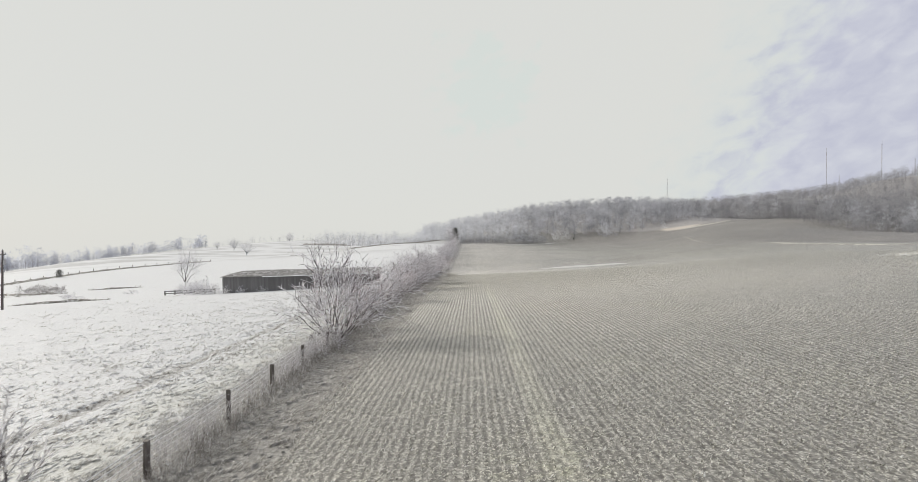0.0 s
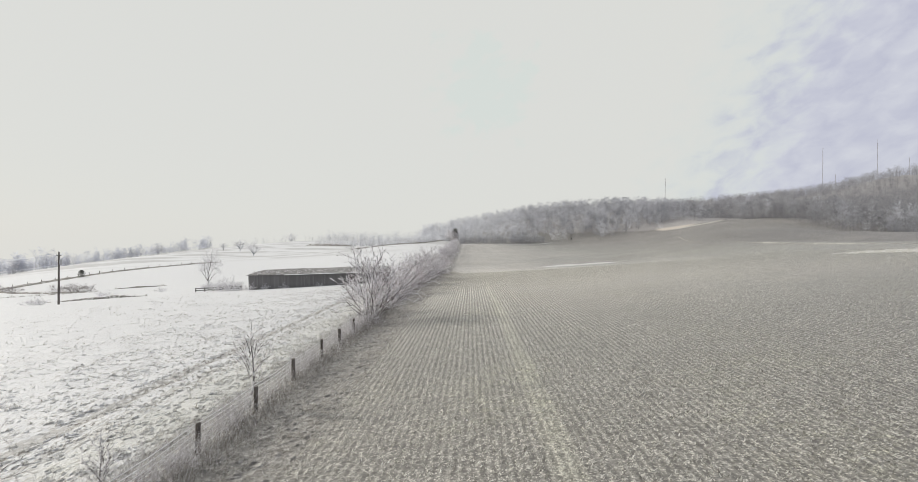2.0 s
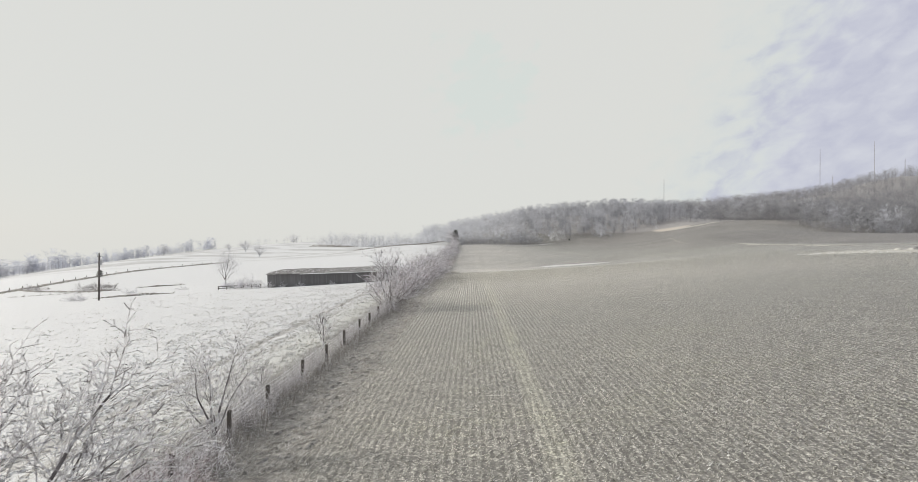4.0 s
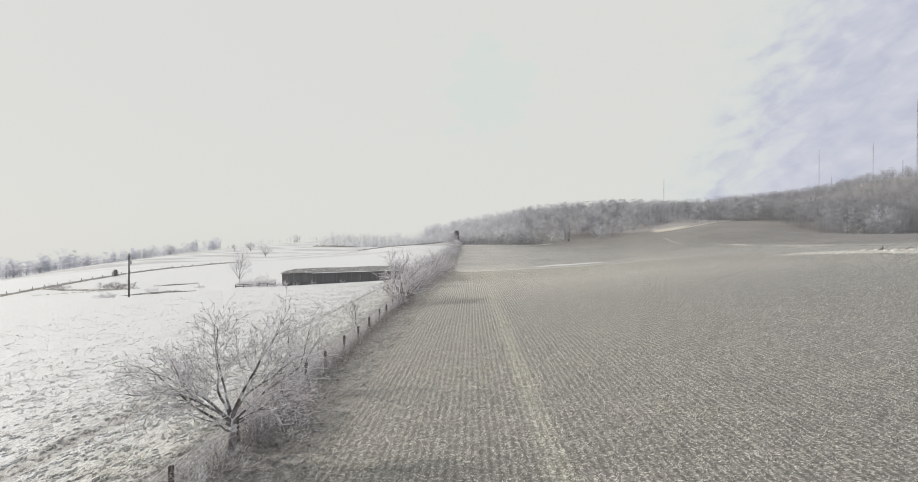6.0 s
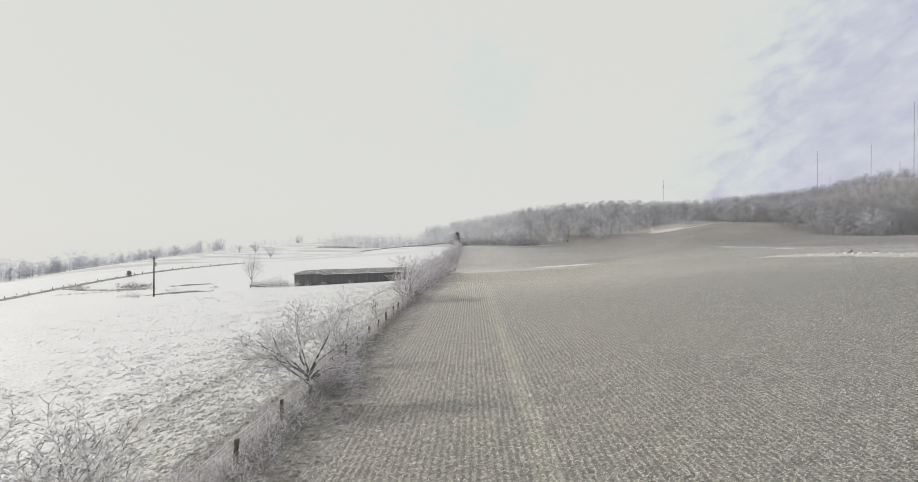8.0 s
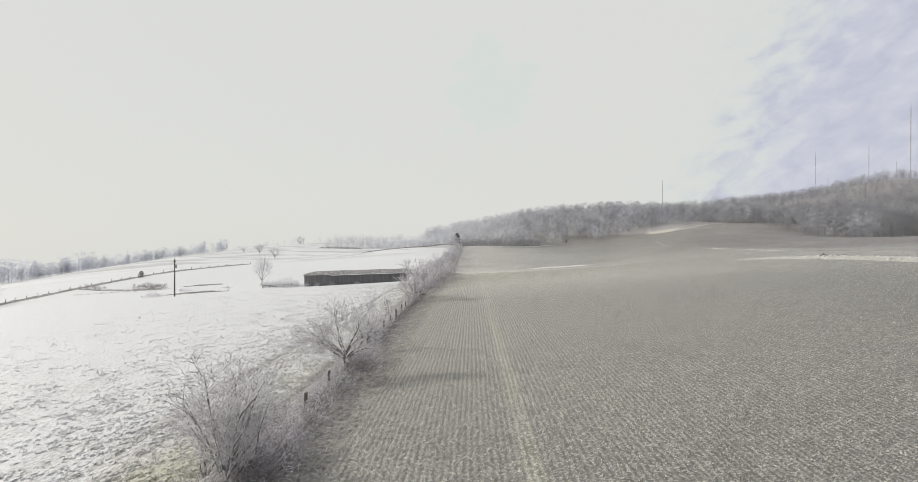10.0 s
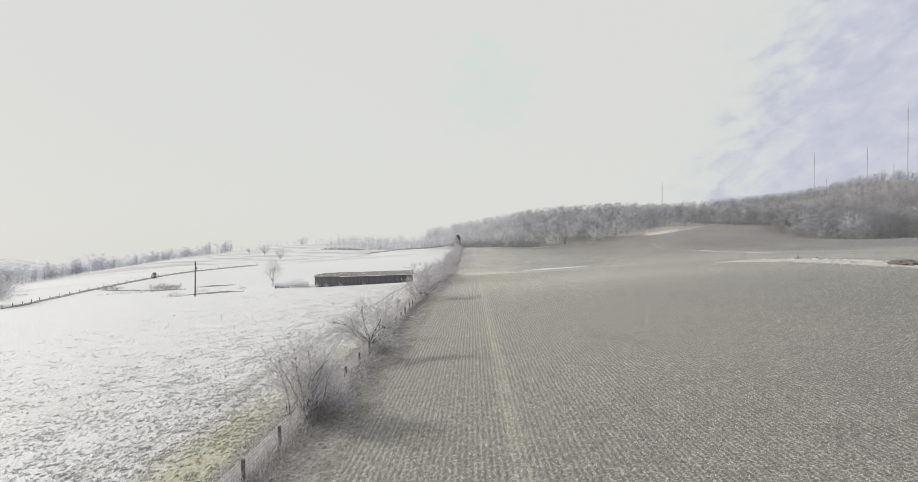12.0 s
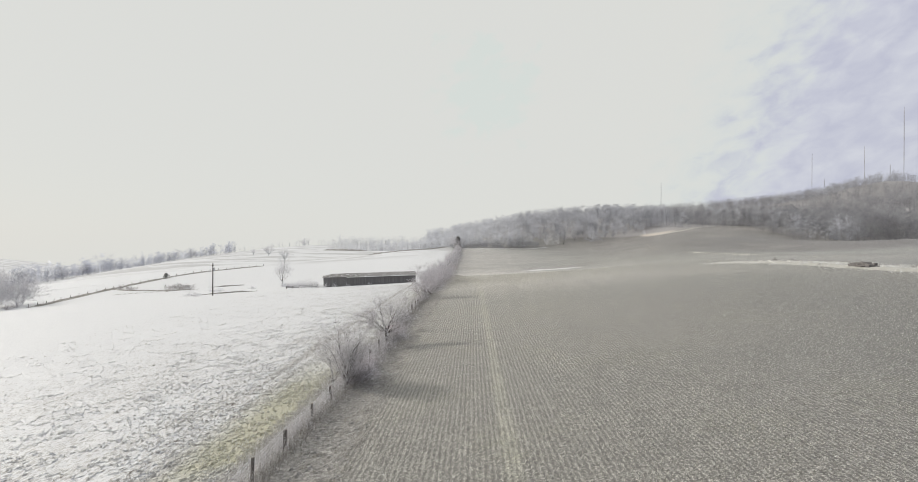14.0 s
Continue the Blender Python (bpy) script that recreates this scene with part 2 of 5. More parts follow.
    # dry tan grass on the crest beside the woods
    off = n.math("ADD", n.math("POWER", n.math("MULTIPLY", n.math("ADD", n.math("MULTIPLY_ADD", y, -0.35, x), -22.0), 1 / 26), 2.0), n.math("POWER", n.math("MULTIPLY", n.math("ADD", y, -548.0), 1 / 46), 2.0))
    field = n.mix(n.step(n.math("ADD", off, n.math("MULTIPLY", mid, 0.3)), 0.7, 1.1, 0.85, 0.0), field, (0.56, 0.50, 0.43))
    # verge
    verge = n.ramp(n.noise(5.0, 7, 0.75), (0.38, (0.13, 0.122, 0.112)), (0.52, (0.25, 0.238, 0.22)), (0.66, (0.52, 0.502, 0.472)))
    wander = n.math("MULTIPLY_ADD", n.noise(0.5, 4), 1.4, -0.7)
    xe = n.math("ADD", x, wander)
    col = n.mix(n.step(xe, -2.6, -1.2), pasture, verge)
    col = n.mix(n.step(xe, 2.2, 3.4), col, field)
    # leaf litter under the woods
    wood = n.math("MULTIPLY", n.step(z, 14.0, 17.0), n.step(n.math("MULTIPLY_ADD", x, 0.5, y), 625.0, 640.0))
    col = n.mix(wood, col, n.ramp(mid, (0.3, (0.24, 0.225, 0.22)), (0.7, (0.36, 0.345, 0.34))))
    west = n.step(x, -2.0, -1.0, 1.0, 0.0)
    relief = n.math("ADD", n.math("MULTIPLY", fine, 0.45), n.math("MULTIPLY", rowf, 0.55))
    n.bump(n.math("ADD", relief, n.math("MULTIPLY", west, n.math("MULTIPLY", tus, 1.1))), 1.0, 0.09)
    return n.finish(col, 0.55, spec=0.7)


def simple(name, stops, scale=4.0, detail=5, rough=0.9, through=0.0, bump=0.0, island=0.0, stretch=None, spec=0.2):
    """A noisy colour between stops, varied from piece to piece."""
    n = Nodes(name)
    vec = n.local()
    if stretch:
        vec = n.stretch(vec, stretch)
    f = n.noise(scale, detail, 0.6, vec)
    if island:
        f = n.math("ADD", n.math("MULTIPLY", f, 1 - island), n.math("MULTIPLY", n.island(), island))
    if bump:
        n.bump(f, bump, 0.02)
    return n.finish(n.ramp(f, *stops), rough, through, spec)


M_GROUND = ground_material()
M_STUBBLE = simple("cut_straw", ((0.15, (0.20, 0.193, 0.17)), (0.55, (0.56, 0.548, 0.50)), (0.93, (0.96, 0.948, 0.90))), 2.0, 3, 0.6, 0.62, island=0.8, spec=0.5)
M_FLECK = simple("frosted_straw", ((0.2, (0.62, 0.61, 0.58)), (0.7, (0.90, 0.90, 0.89))), 2.0, 3, 0.5, 0.3, island=0.7, spec=0.6)
M_TUSSOCK = simple("frosted_grass", ((0.1, (0.34, 0.32, 0.28)), (0.4, (0.58, 0.57, 0.54)), (0.8, (0.76, 0.76, 0.75))), 1.5, 3, 0.8, 0.35, island=0.75)
M_STREAK = simple("pasture_tussock", ((0.1, (0.25, 0.23, 0.205)), (0.5, (0.44, 0.415, 0.38)), (0.9, (0.70, 0.685, 0.665))), 1.5, 3, 0.85, 0.35, island=0.8)
M_DRY_TUFT = simple("dry_tussock", ((0.1, (0.19, 0.172, 0.152)), (0.5, (0.36, 0.335, 0.305)), (0.9, (0.64, 0.625, 0.60))), 1.5, 3, 0.85, 0.2, island=0.8)
M_WEED = simple("dry_weed", ((0.1, (0.36, 0.34, 0.335)), (0.4, (0.68, 0.66, 0.66)), (0.8, (0.95, 0.945, 0.95))), 1.5, 3, 0.75, 0.6, island=0.8)
M_TRACK = simple("worn_grass_track", ((0.3, (0.21, 0.20, 0.186)), (0.5, (0.29, 0.28, 0.262)), (0.72, (0.42, 0.41, 0.388))), 0.5, 6, 0.9, 0.0, island=0.0)
M_BRAMBLE = simple("frosted_bramble", ((0.1, (0.24, 0.22, 0.215)), (0.45, (0.48, 0.455, 0.455)), (0.85, (0.86, 0.845, 0.85))), 1.5, 3, 0.85, 0.5, island=0.8)
M_STRAW = simple("laid_straw", ((0.1, (0.26, 0.24, 0.215)), (0.5, (0.52, 0.50, 0.465)), (0.9, (0.86, 0.85, 0.83))), 1.5, 3, 0.75, 0.4, island=0.8)
M_PALE = simple("bleached_grass", ((0.2, (0.36, 0.34, 0.30)), (0.5, (0.54, 0.525, 0.48)), (0.8, (0.74, 0.73, 0.69))), 1.2, 5, 0.9, 0.2, island=0.6)
M_BARK = simple("bark", ((0.3, (0.10, 0.09, 0.085)), (0.6, (0.19, 0.178, 0.172)), (0.8, (0.42, 0.415, 0.41))), 9.0, 6, 0.95, bump=0.5, stretch=(1, 1, 0.35))
M_RIMED = simple("rimed_bark", ((0.35, (0.13, 0.118, 0.114)), (0.52, (0.29, 0.275, 0.27)), (0.68, (0.80, 0.795, 0.795))), 5.0, 6, 0.95, bump=0.4, island=0.35, stretch=(1, 1, 0.6))
M_TWIG = simple("frosted_twig", ((0.15, (0.26, 0.24, 0.25)), (0.40, (0.72, 0.70, 0.725)), (0.70, (0.98, 0.975, 0.99))), 1.0, 3, 0.8, 0.62, island=0.85)
M_PALE_TWIG = simple("hazy_frosted_twig", ((0.2, (0.42, 0.425, 0.44)), (0.6, (0.62, 0.63, 0.65))), 0.6, 3, 0.9, 0.3, island=0.7)
M_RED_TWIG = simple("reddish_frosted_twig", ((0.15, (0.31, 0.24, 0.245)), (0.40, (0.74, 0.68, 0.70)), (0.70, (0.98, 0.95, 0.97))), 1.0, 3, 0.8, 0.62, island=0.85)
M_HEDGE_TWIG = simple("rimed_hedge_twig", ((0.15, (0.30, 0.285, 0.285)), (0.33, (0.62, 0.60, 0.605)), (0.5, (0.90, 0.89, 0.90)), (0.85, (0.98, 0.975, 0.985))), 2.5, 3, 0.85, 0.6, island=0.7)
M_FAR_TWIG = simple("frosted_tree_twig", ((0.15, (0.45, 0.44, 0.46)), (0.4, (0.75, 0.745, 0.77)), (0.7, (0.97, 0.97, 0.98))), 0.8, 3, 0.85, 0.7, island=0.7)
M_WOOD_CROWN = simple("wooded_hill_twigs", ((0.34, (0.29, 0.296, 0.318)), (0.5, (0.48, 0.487, 0.518)), (0.66, (0.68, 0.687, 0.717))), 0.06, 3, 0.95, 0.68, island=0.03)
# darker copy of the hill twigs: shade of east slope and ridge in colour
M_RIDGE_CROWN = simple("shade_toned_ridge_twigs", ((0.34, (0.205, 0.204, 0.214)), (0.5, (0.36, 0.359, 0.372)), (0.66, (0.525, 0.523, 0.536))), 0.06, 3, 0.95, 0.68, island=0.03)
# frost tones lifted paler and bluer: haze and backlight put into the colour
M_PALE_CROWN = simple("frost_and_haze_twigs", ((0.32, (0.44, 0.45, 0.485)), (0.5, (0.60, 0.612, 0.645)), (0.68, (0.78, 0.787, 0.81))), 0.085, 5, 0.95, 0.68, island=0.06)
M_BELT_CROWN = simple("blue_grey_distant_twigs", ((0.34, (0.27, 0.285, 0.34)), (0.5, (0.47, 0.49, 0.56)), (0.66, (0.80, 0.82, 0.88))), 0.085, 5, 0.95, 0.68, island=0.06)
M_FROST_CROWN = simple("white_frosted_twigs", ((0.3, (0.70, 0.70, 0.715)), (0.7, (0.92, 0.92, 0.93))), 0.3, 4, 0.95, 0.5, island=0.3)
M_WOOD_TRUNK = simple("distant_trunk", ((0.3, (0.19, 0.186, 0.19)), (0.7, (0.31, 0.305, 0.31))), 0.3, 4, 0.95)
M_CEDAR = simple("cedar_foliage", ((0.2, (0.11, 0.112, 0.105)), (0.6, (0.23, 0.232, 0.22)), (0.9, (0.58, 0.58, 0.57))), 2.0, 4, 0.9, 0.1, island=0.7)
M_POST = simple("weathered_post", ((0.3, (0.075, 0.066, 0.058)), (0.55, (0.16, 0.145, 0.13)), (0.8, (0.32, 0.30, 0.275))), 14.0, 6, 0.95, bump=0.6, stretch=(1, 1, 0.12))
M_POSTTOP = simple("end_grain", ((0.3, (0.14, 0.125, 0.11)), (0.7, (0.36, 0.34, 0.31))), 20.0, 5, 0.95, bump=0.4)
M_WIRE = simple("frosted_wire", ((0.3, (0.72, 0.72, 0.72)), (0.7, (0.94, 0.94, 0.94))), 3.0, 3, 0.6)
def board_material():
    """Weathered grey boards, each of its own shade, with streaks down the grain."""
    n = Nodes("weathered_boards")
    grain = n.noise(1.4, 6, 0.6, n.stretch(n.local(), (9.0, 3.0, 0.35)))
    own = n.t.nodes.new("ShaderNodeObjectInfo").outputs["Random"]
    f = n.math("ADD", n.math("MULTIPLY", grain, 0.75), n.math("MULTIPLY", own, 0.25))
    n.bump(grain, 0.4, 0.02)
    return n.finish(n.ramp(f, (0.2, (0.15, 0.146, 0.142)), (0.5, (0.20, 0.195, 0.19)), (0.85, (0.29, 0.285, 0.28))), 0.95)


M_BOARD = board_material()
M_ROOF = simple("rusty_sheet_roof", ((0.3, (0.15, 0.145, 0.14)), (0.5, (0.24, 0.233, 0.228)), (0.7, (0.50, 0.495, 0.49))), 1.6, 7, 0.75, bump=0.3)
M_FROSTED_EDGE = simple("frosted_roof_edge", ((0.3, (0.74, 0.74, 0.73)), (0.7, (0.86, 0.86, 0.85))), 3.0, 4, 0.8)
M_DARK = simple("barn_interior", ((0.3, (0.03, 0.027, 0.024)), (0.7, (0.06, 0.055, 0.05))), 2.0, 4, 0.95)
M_POLE = simple("creosoted_pole", ((0.3, (0.075, 0.067, 0.062)), (0.7, (0.17, 0.155, 0.145))), 6.0, 5, 0.9, bump=0.3, stretch=(1, 1, 0.1))
M_METAL = simple("galvanised_metal", ((0.3, (0.30, 0.30, 0.31)), (0.7, (0.42, 0.42, 0.43))), 5.0, 3, 0.5)
M_MAST = simple("mast_paint", ((0.3, (0.34, 0.33, 0.34)), (0.7, (0.46, 0.44, 0.44))), 0.05, 2, 0.6)
M_STONE = simple("field_stone", ((0.25, (0.22, 0.21, 0.19)), (0.6, (0.42, 0.40, 0.37)), (0.8, (0.66, 0.65, 0.62))), 3.0, 6, 0.95, bump=0.6, island=0.4)
M_BANK = simple("bank_grass", ((0.3, (0.15, 0.14, 0.125)), (0.5, (0.26, 0.245, 0.22)), (0.65, (0.68, 0.675, 0.66))), 1.6, 6, 0.95, bump=0.6)


# ---- mesh helpers ----
def np_mesh(name, v, f):
    """A mesh from arrays of corners and of faces of one size."""
    v, f = np.asarray(v, np.float32), np.asarray(f, np.int32)
    me = bpy.data.meshes.new(name)
    me.vertices.add(len(v))
    me.vertices.foreach_set("co", v.ravel())
    me.loops.add(f.size)
    me.loops.foreach_set("vertex_index", f.ravel())
    me.polygons.add(len(f))
    me.polygons.foreach_set("loop_start", np.arange(0, f.size, f.shape[1], dtype=np.int32))
    me.update(calc_edges=True)
    return me


def part(name, data, material, parent=None, label="", smooth=False):
    """Links a bmesh or a mesh as one mesh object, under a thing where one is given."""
    if isinstance(data, bmesh.types.BMesh):
        me = bpy.data.meshes.new(name)
        data.to_mesh(me)
        data.free()
    else:
        me = data
    if material and not me.materials:
        me.materials.append(material)
    if smooth:
        me.polygons.foreach_set("use_smooth", np.ones(len(me.polygons), bool))
    ob = new(name, me)
    ob.parent = parent
    return tagged(ob, label)


def box(bm, lo, hi, m=None, bevel=0.0):
    """Adds a box between two corners, turned by m."""
    r = bmesh.ops.create_cube(bm, size=1.0)
    c, s = [(a + b) / 2 for a, b in zip(lo, hi)], [b - a for a, b in zip(lo, hi)]
    for v in r["verts"]:
        v.co = Vector((v.co.x * s[0] + c[0], v.co.y * s[1] + c[1], v.co.z * s[2] + c[2]))
        if m:
            v.co = m @ v.co
    if bevel:
        bmesh.ops.bevel(bm, geom=list({e for v in r["verts"] for e in v.link_edges}), offset=bevel, segments=1, affect="EDGES")


def tube_mesh(name, p0, p1, r0, r1, sides):
    """One mesh of many tapered tubes."""
    p0, p1 = np.asarray(p0, float), np.asarray(p1, float)
    r0, r1 = np.asarray(r0, float), np.asarray(r1, float)
    d = p1 - p0
    d /= np.linalg.norm(d, axis=1, keepdims=True) + 1e-9
    ref = np.where(np.abs(d[:, 2:3]) > 0.9, np.array([[1.0, 0, 0]]), np.array([[0, 0, 1.0]]))
    u = np.cross(d, ref)
    u /= np.linalg.norm(u, axis=1, keepdims=True) + 1e-9
    w = np.cross(d, u)
    a = np.arange(sides) * 2 * np.pi / sides
    ring = u[:, None, :] * np.cos(a)[None, :, None] + w[:, None, :] * np.sin(a)[None, :, None]
    v = np.concatenate([p0[:, None, :] + ring * r0[:, None, None], p1[:, None, :] + ring * r1[:, None, None]], 1)
    base = (np.arange(len(p0)) * 2 * sides)[:, None, None]
    i = np.arange(sides)
    j = (i + 1) % sides
    f = np.stack([i, i + sides, j + sides, j], 1)[None] + base
    return np_mesh(name, v.reshape(-1, 3), f.reshape(-1, 4))


# ---- the lie of the land ----
# swells: east, north, radius, height
NEAR_SWELLS = [(0, -100, 90, 0.3), (0, 10, 70, -0.4), (0, 125, 60, -0.9), (0, 230, 80, 1.7), (0, 350, 80, 3.7), (60, 20, 60, 1.9), (70, -70, 90, 2.1), (90, 100, 60, 1.3), (60, 160, 50, -3.3), (80, 300, 90, -1.8), (170, 200, 110, -2.2), (240, 330, 90, 9.6), (145, 290, 50, 7.4), (90, 165, 45, 3.8), (60, 225, 60, -0.0), (-30, 325, 40, 3.3), (170, 150, 70, -0.3), (270, 310, 60, -8.8), (108, 205, 40, 2.2)]
WOOD_SWELLS = [(245, 450, 80, 13.7), (250, 570, 80, 11.8), (160, 640, 120, 8.2), (380, 520, 140, 16.2), (640, 930, 240, 48.0), (500, 700, 170, 13.2), (60, 760, 150, 28.3), (960, 1500, 500, 105.8), (400, 100, 250, 24.0), (300, 1150, 300, 46.9), (90, 548, 65, -3.7), (610, 590, 150, 35.5), (880, 1120, 250, 47.4), (245, 730, 110, 23.3), (0, 1300, 250, -10.6), (580, 1020, 110, -7.1), (855, 1050, 110, 24.0), (690, 1115, 70, -12.0)]
WEST_SWELLS = [(-60, 60, 60, 1.0), (-70, -40, 90, -0.3), (-130, 90, 70, -1.9), (-60, 140, 60, -1.4), (-130, 200, 80, 2.2), (-60, 310, 70, 0.5), (-260, 330, 120, 12.3), (-270, 540, 110, 5.9), (-140, 470, 80, 6.6), (-240, 760, 170, 15.5), (-110, 560, 80, -7.4), (-450, 200, 300, -29.8), (-550, 1000, 400, -24.5), (-20, 480, 70, 3.2), (-720, 500, 300, -46.4), (-640, 1450, 450, -75.3), (-45, 700, 90, -14.5), (-300, -150, 180, -17.3), (-290, 350, 60, -7.4), (-8, 338, 11, 2.2), (-262, 265, 60, -4.0)]
SWELLS = np.array(NEAR_SWELLS + WOOD_SWELLS + WEST_SWELLS, float)


def land(x, y):
    """Height of the ground."""
    x, y = np.asarray(x, float), np.asarray(y, float)
    z = np.zeros(np.broadcast(x, y).shape)
    for cx, cy, r, h in SWELLS:
        z = z + h * np.exp(-((x - cx) ** 2 + (y - cy) ** 2) / (r * r))
    far = np.maximum(np.hypot(x, y) - 1500, 0)
    z = z - 0.07 * far * np.clip((1400 - x) / 1400, 0.15, 1.5)
    near = np.exp(-((x / 60) ** 2 + ((y + 10) / 140) ** 2))
    ripple = np.sin(x * 1.7 + 1.3 * np.sin(y * 0.43)) * np.sin(y * 1.3 + 1.1 * np.sin(x * 0.51)) + 0.6 * np.sin(x * 4.1 + y * 1.9) * np.sin(y * 3.3 - x * 2.2)
    z = z + near * ripple * np.where(x < -1, 0.05, 0.02)
    # worn trail along the pasture side and a low bank under the fence
    worn = near * np.clip((y + 45) / 20, 0, 1)
    z = z - 0.07 * worn * np.exp(-((x + 6.8 - 0.25 * np.sin(y * 0.21)) / 0.45) ** 2) + 0.06 * worn * np.exp(-((x + 7.6 - 0.25 * np.sin(y * 0.21)) / 0.5) ** 2)
    return z + 0.16 * near * np.exp(-((x - 0.1) / 0.9) ** 2)


def gz(x, y):
    return float(land(x, y))


def spaced(lo, hi, fine_lo, fine_hi, step, grow):
    """Even steps in the middle, growing ones outwards."""
    mid = list(np.arange(fine_lo, fine_hi, step))
    up, s = [fine_hi], step
    while up[-1] < hi:
        s *= grow
        up.append(up[-1] + s)
    down, s = [fine_lo], step
    while down[-1] > lo:
        s *= grow
        down.append(down[-1] - s)
    return np.array(down[:0:-1] + mid + up)


gx, gy = spaced(-4200, 4200, -26, 34, 0.55, 1.045), spaced(-700, 4600, -72, 70, 0.6, 1.03)
XX, YY = np.meshgrid(gx, gy)
nx, ny = len(gx), len(gy)
idx = np.arange(nx * ny).reshape(ny, nx)
quads = np.stack([idx[:-1, :-1], idx[:-1, 1:], idx[1:, 1:], idx[1:, :-1]], -1).reshape(-1, 4)
ground = part("ground", np_mesh("ground", np.stack([XX, YY, land(XX, YY)], -1).reshape(-1, 3), quads), M_GROUND, smooth=True)
tagged(ground, "rolling farmland: frosted white pasture beside brown stubble field", "ground", kind="structure")

R = np.random.default_rng(11)


def blades(name, x, y, height, width, per, lean, material, label, category, fall=0.25, loose=0.35):
    """Clumps of thin upright blades at the given places, as one object of kind stuff."""
    n = len(x)
    px, py = np.repeat(x, per), np.repeat(y, per)
    h = np.repeat(height, per) * R.uniform(0.45, 1.1, n * per)
    a, b = R.uniform(0, 2 * np.pi, n * per), R.uniform(0, 2 * np.pi, n * per)
    spread = np.repeat(height, per) * fall
    bx, by = px + np.cos(b) * spread * R.random(n * per), py + np.sin(b) * spread * R.random(n * per)
    bz = land(bx, by) - 0.01
    lx, ly = R.normal(lean[0], loose, n * per) * h, R.normal(lean[1], loose, n * per) * h
    wv = width * R.uniform(0.6, 1.4, n * per)
    v = np.empty((n * per, 3, 3))
    v[:, 0] = np.stack([bx - np.cos(a) * wv, by - np.sin(a) * wv, bz], -1)
    v[:, 1] = np.stack([bx + np.cos(a) * wv, by + np.sin(a) * wv, bz], -1)
    v[:, 2] = np.stack([bx + lx, by + ly, bz + h], -1)
    f = np.arange(n * per * 3).reshape(-1, 3)
    ob = part(name, np_mesh(name, v.reshape(-1, 3), f), material)
    return tagged(ob, label, category, kind="stuff")


# ---- stubble rows of the east field ----
rows_x, rows_y = [], []
for k in range(int(84 / ROW)):
    x0 = (k + 12.25) * ROW
    away = max(14.0, abs(x0 - 8) * 1.25)
    step = 0.125 * max(1.0, (away / 17) ** 1.25)
    ys = np.arange(-64 + max(0, x0 - 22) * 0.9, 125, step)
    ys = ys + R.uniform(-0.5, 0.5, len(ys)) * step
    keep = R.random(len(ys)) < np.clip(1.0 - (ys - 20) / 150, 0.25, 0.92)
    ys = ys[keep]
    rows_x.append(x0 + ROW_LEAN * ys + R.normal(0, 0.058, len(ys)))
    rows_y.append(ys)
sx, sy = np.concatenate(rows_x), np.concatenate(rows_y)
grown = np.clip(np.hypot(sx - 8, np.maximum(sy - 10, 0)) / 30, 1.0, 2.2)
blades("stubble", sx, sy, R.uniform(0.045, 0.105, len(sx)) * grown ** 0.5, 0.019 * np.repeat(grown, 4), 4, (0.5, -0.2), M_STUBBLE, "short tan crop stubble in drilled rows", "stubble", 0.5, 0.6)
m = 15000
cx, cy = R.uniform(3, 75, m), R.uniform(-62, 70, m)
blades("straw_litter", cx, cy, R.uniform(0.05, 0.12, m), 0.02, 2, (0.5, -0.4), M_FLECK, "loose bleached straw scattered over the stubble", "straw", 0.8)

# ---- frosted tussocks of the pasture ----
def mounds(name, x, y, size, height, material, label, category):
    """Low lumps of turf, each drawn out along the slope, as one object of kind stuff."""
    n = len(x)
    turn = R.normal(math.pi / 2, 0.5, n)
    wide, long_ = size * R.uniform(0.45, 0.75, n), size * R.uniform(0.8, 1.5, n)
    v = np.empty((n, 13, 3))
    for ring, (k, up) in enumerate(((1.0, -0.12), (0.62, 0.75))):
        for i in range(6):
            a = 2 * math.pi * i / 6 + 0.5 * ring
            px, py = np.cos(a) * long_ * k * R.uniform(0.75, 1.2, n), np.sin(a) * wide * k * R.uniform(0.75, 1.2, n)
            gx0, gy0 = x + px * np.cos(turn) - py * np.sin(turn), y + px * np.sin(turn) + py * np.cos(turn)
            v[:, ring * 6 + i] = np.stack([gx0, gy0, up * height * R.uniform(0.7, 1.2, n)], -1)
    v[:, 12] = np.stack([x, y, height], -1)
    v[:, :, 2] += land(x, y)[:, None]
    one = [(i, (i + 1) % 6, 6 + (i + 1) % 6) for i in range(6)] + [(i, 6 + (i + 1) % 6, 6 + i) for i in range(6)] + [(6 + i, 6 + (i + 1) % 6, 12) for i in range(6)]
    f = (np.array(one)[None] + (np.arange(n) * 13)[:, None, None]).reshape(-1, 3)
    ob = part(name, np_mesh(name, v.reshape(-1, 3), f), material, smooth=True)
    return tagged(ob, label, category, kind="stuff")


m = 60000
tx = -1.6 - 42 * R.random(m) ** 1.5
ty = -64 + 135 * R.random(m) ** 1.25
clump = np.sin(tx * 0.9 + 2 * np.sin(ty * 0.31)) * np.sin(ty * 0.8 + 1.7 * np.sin(tx * 0.37)) + 0.5 * np.sin(tx * 2.3 - ty * 1.7)
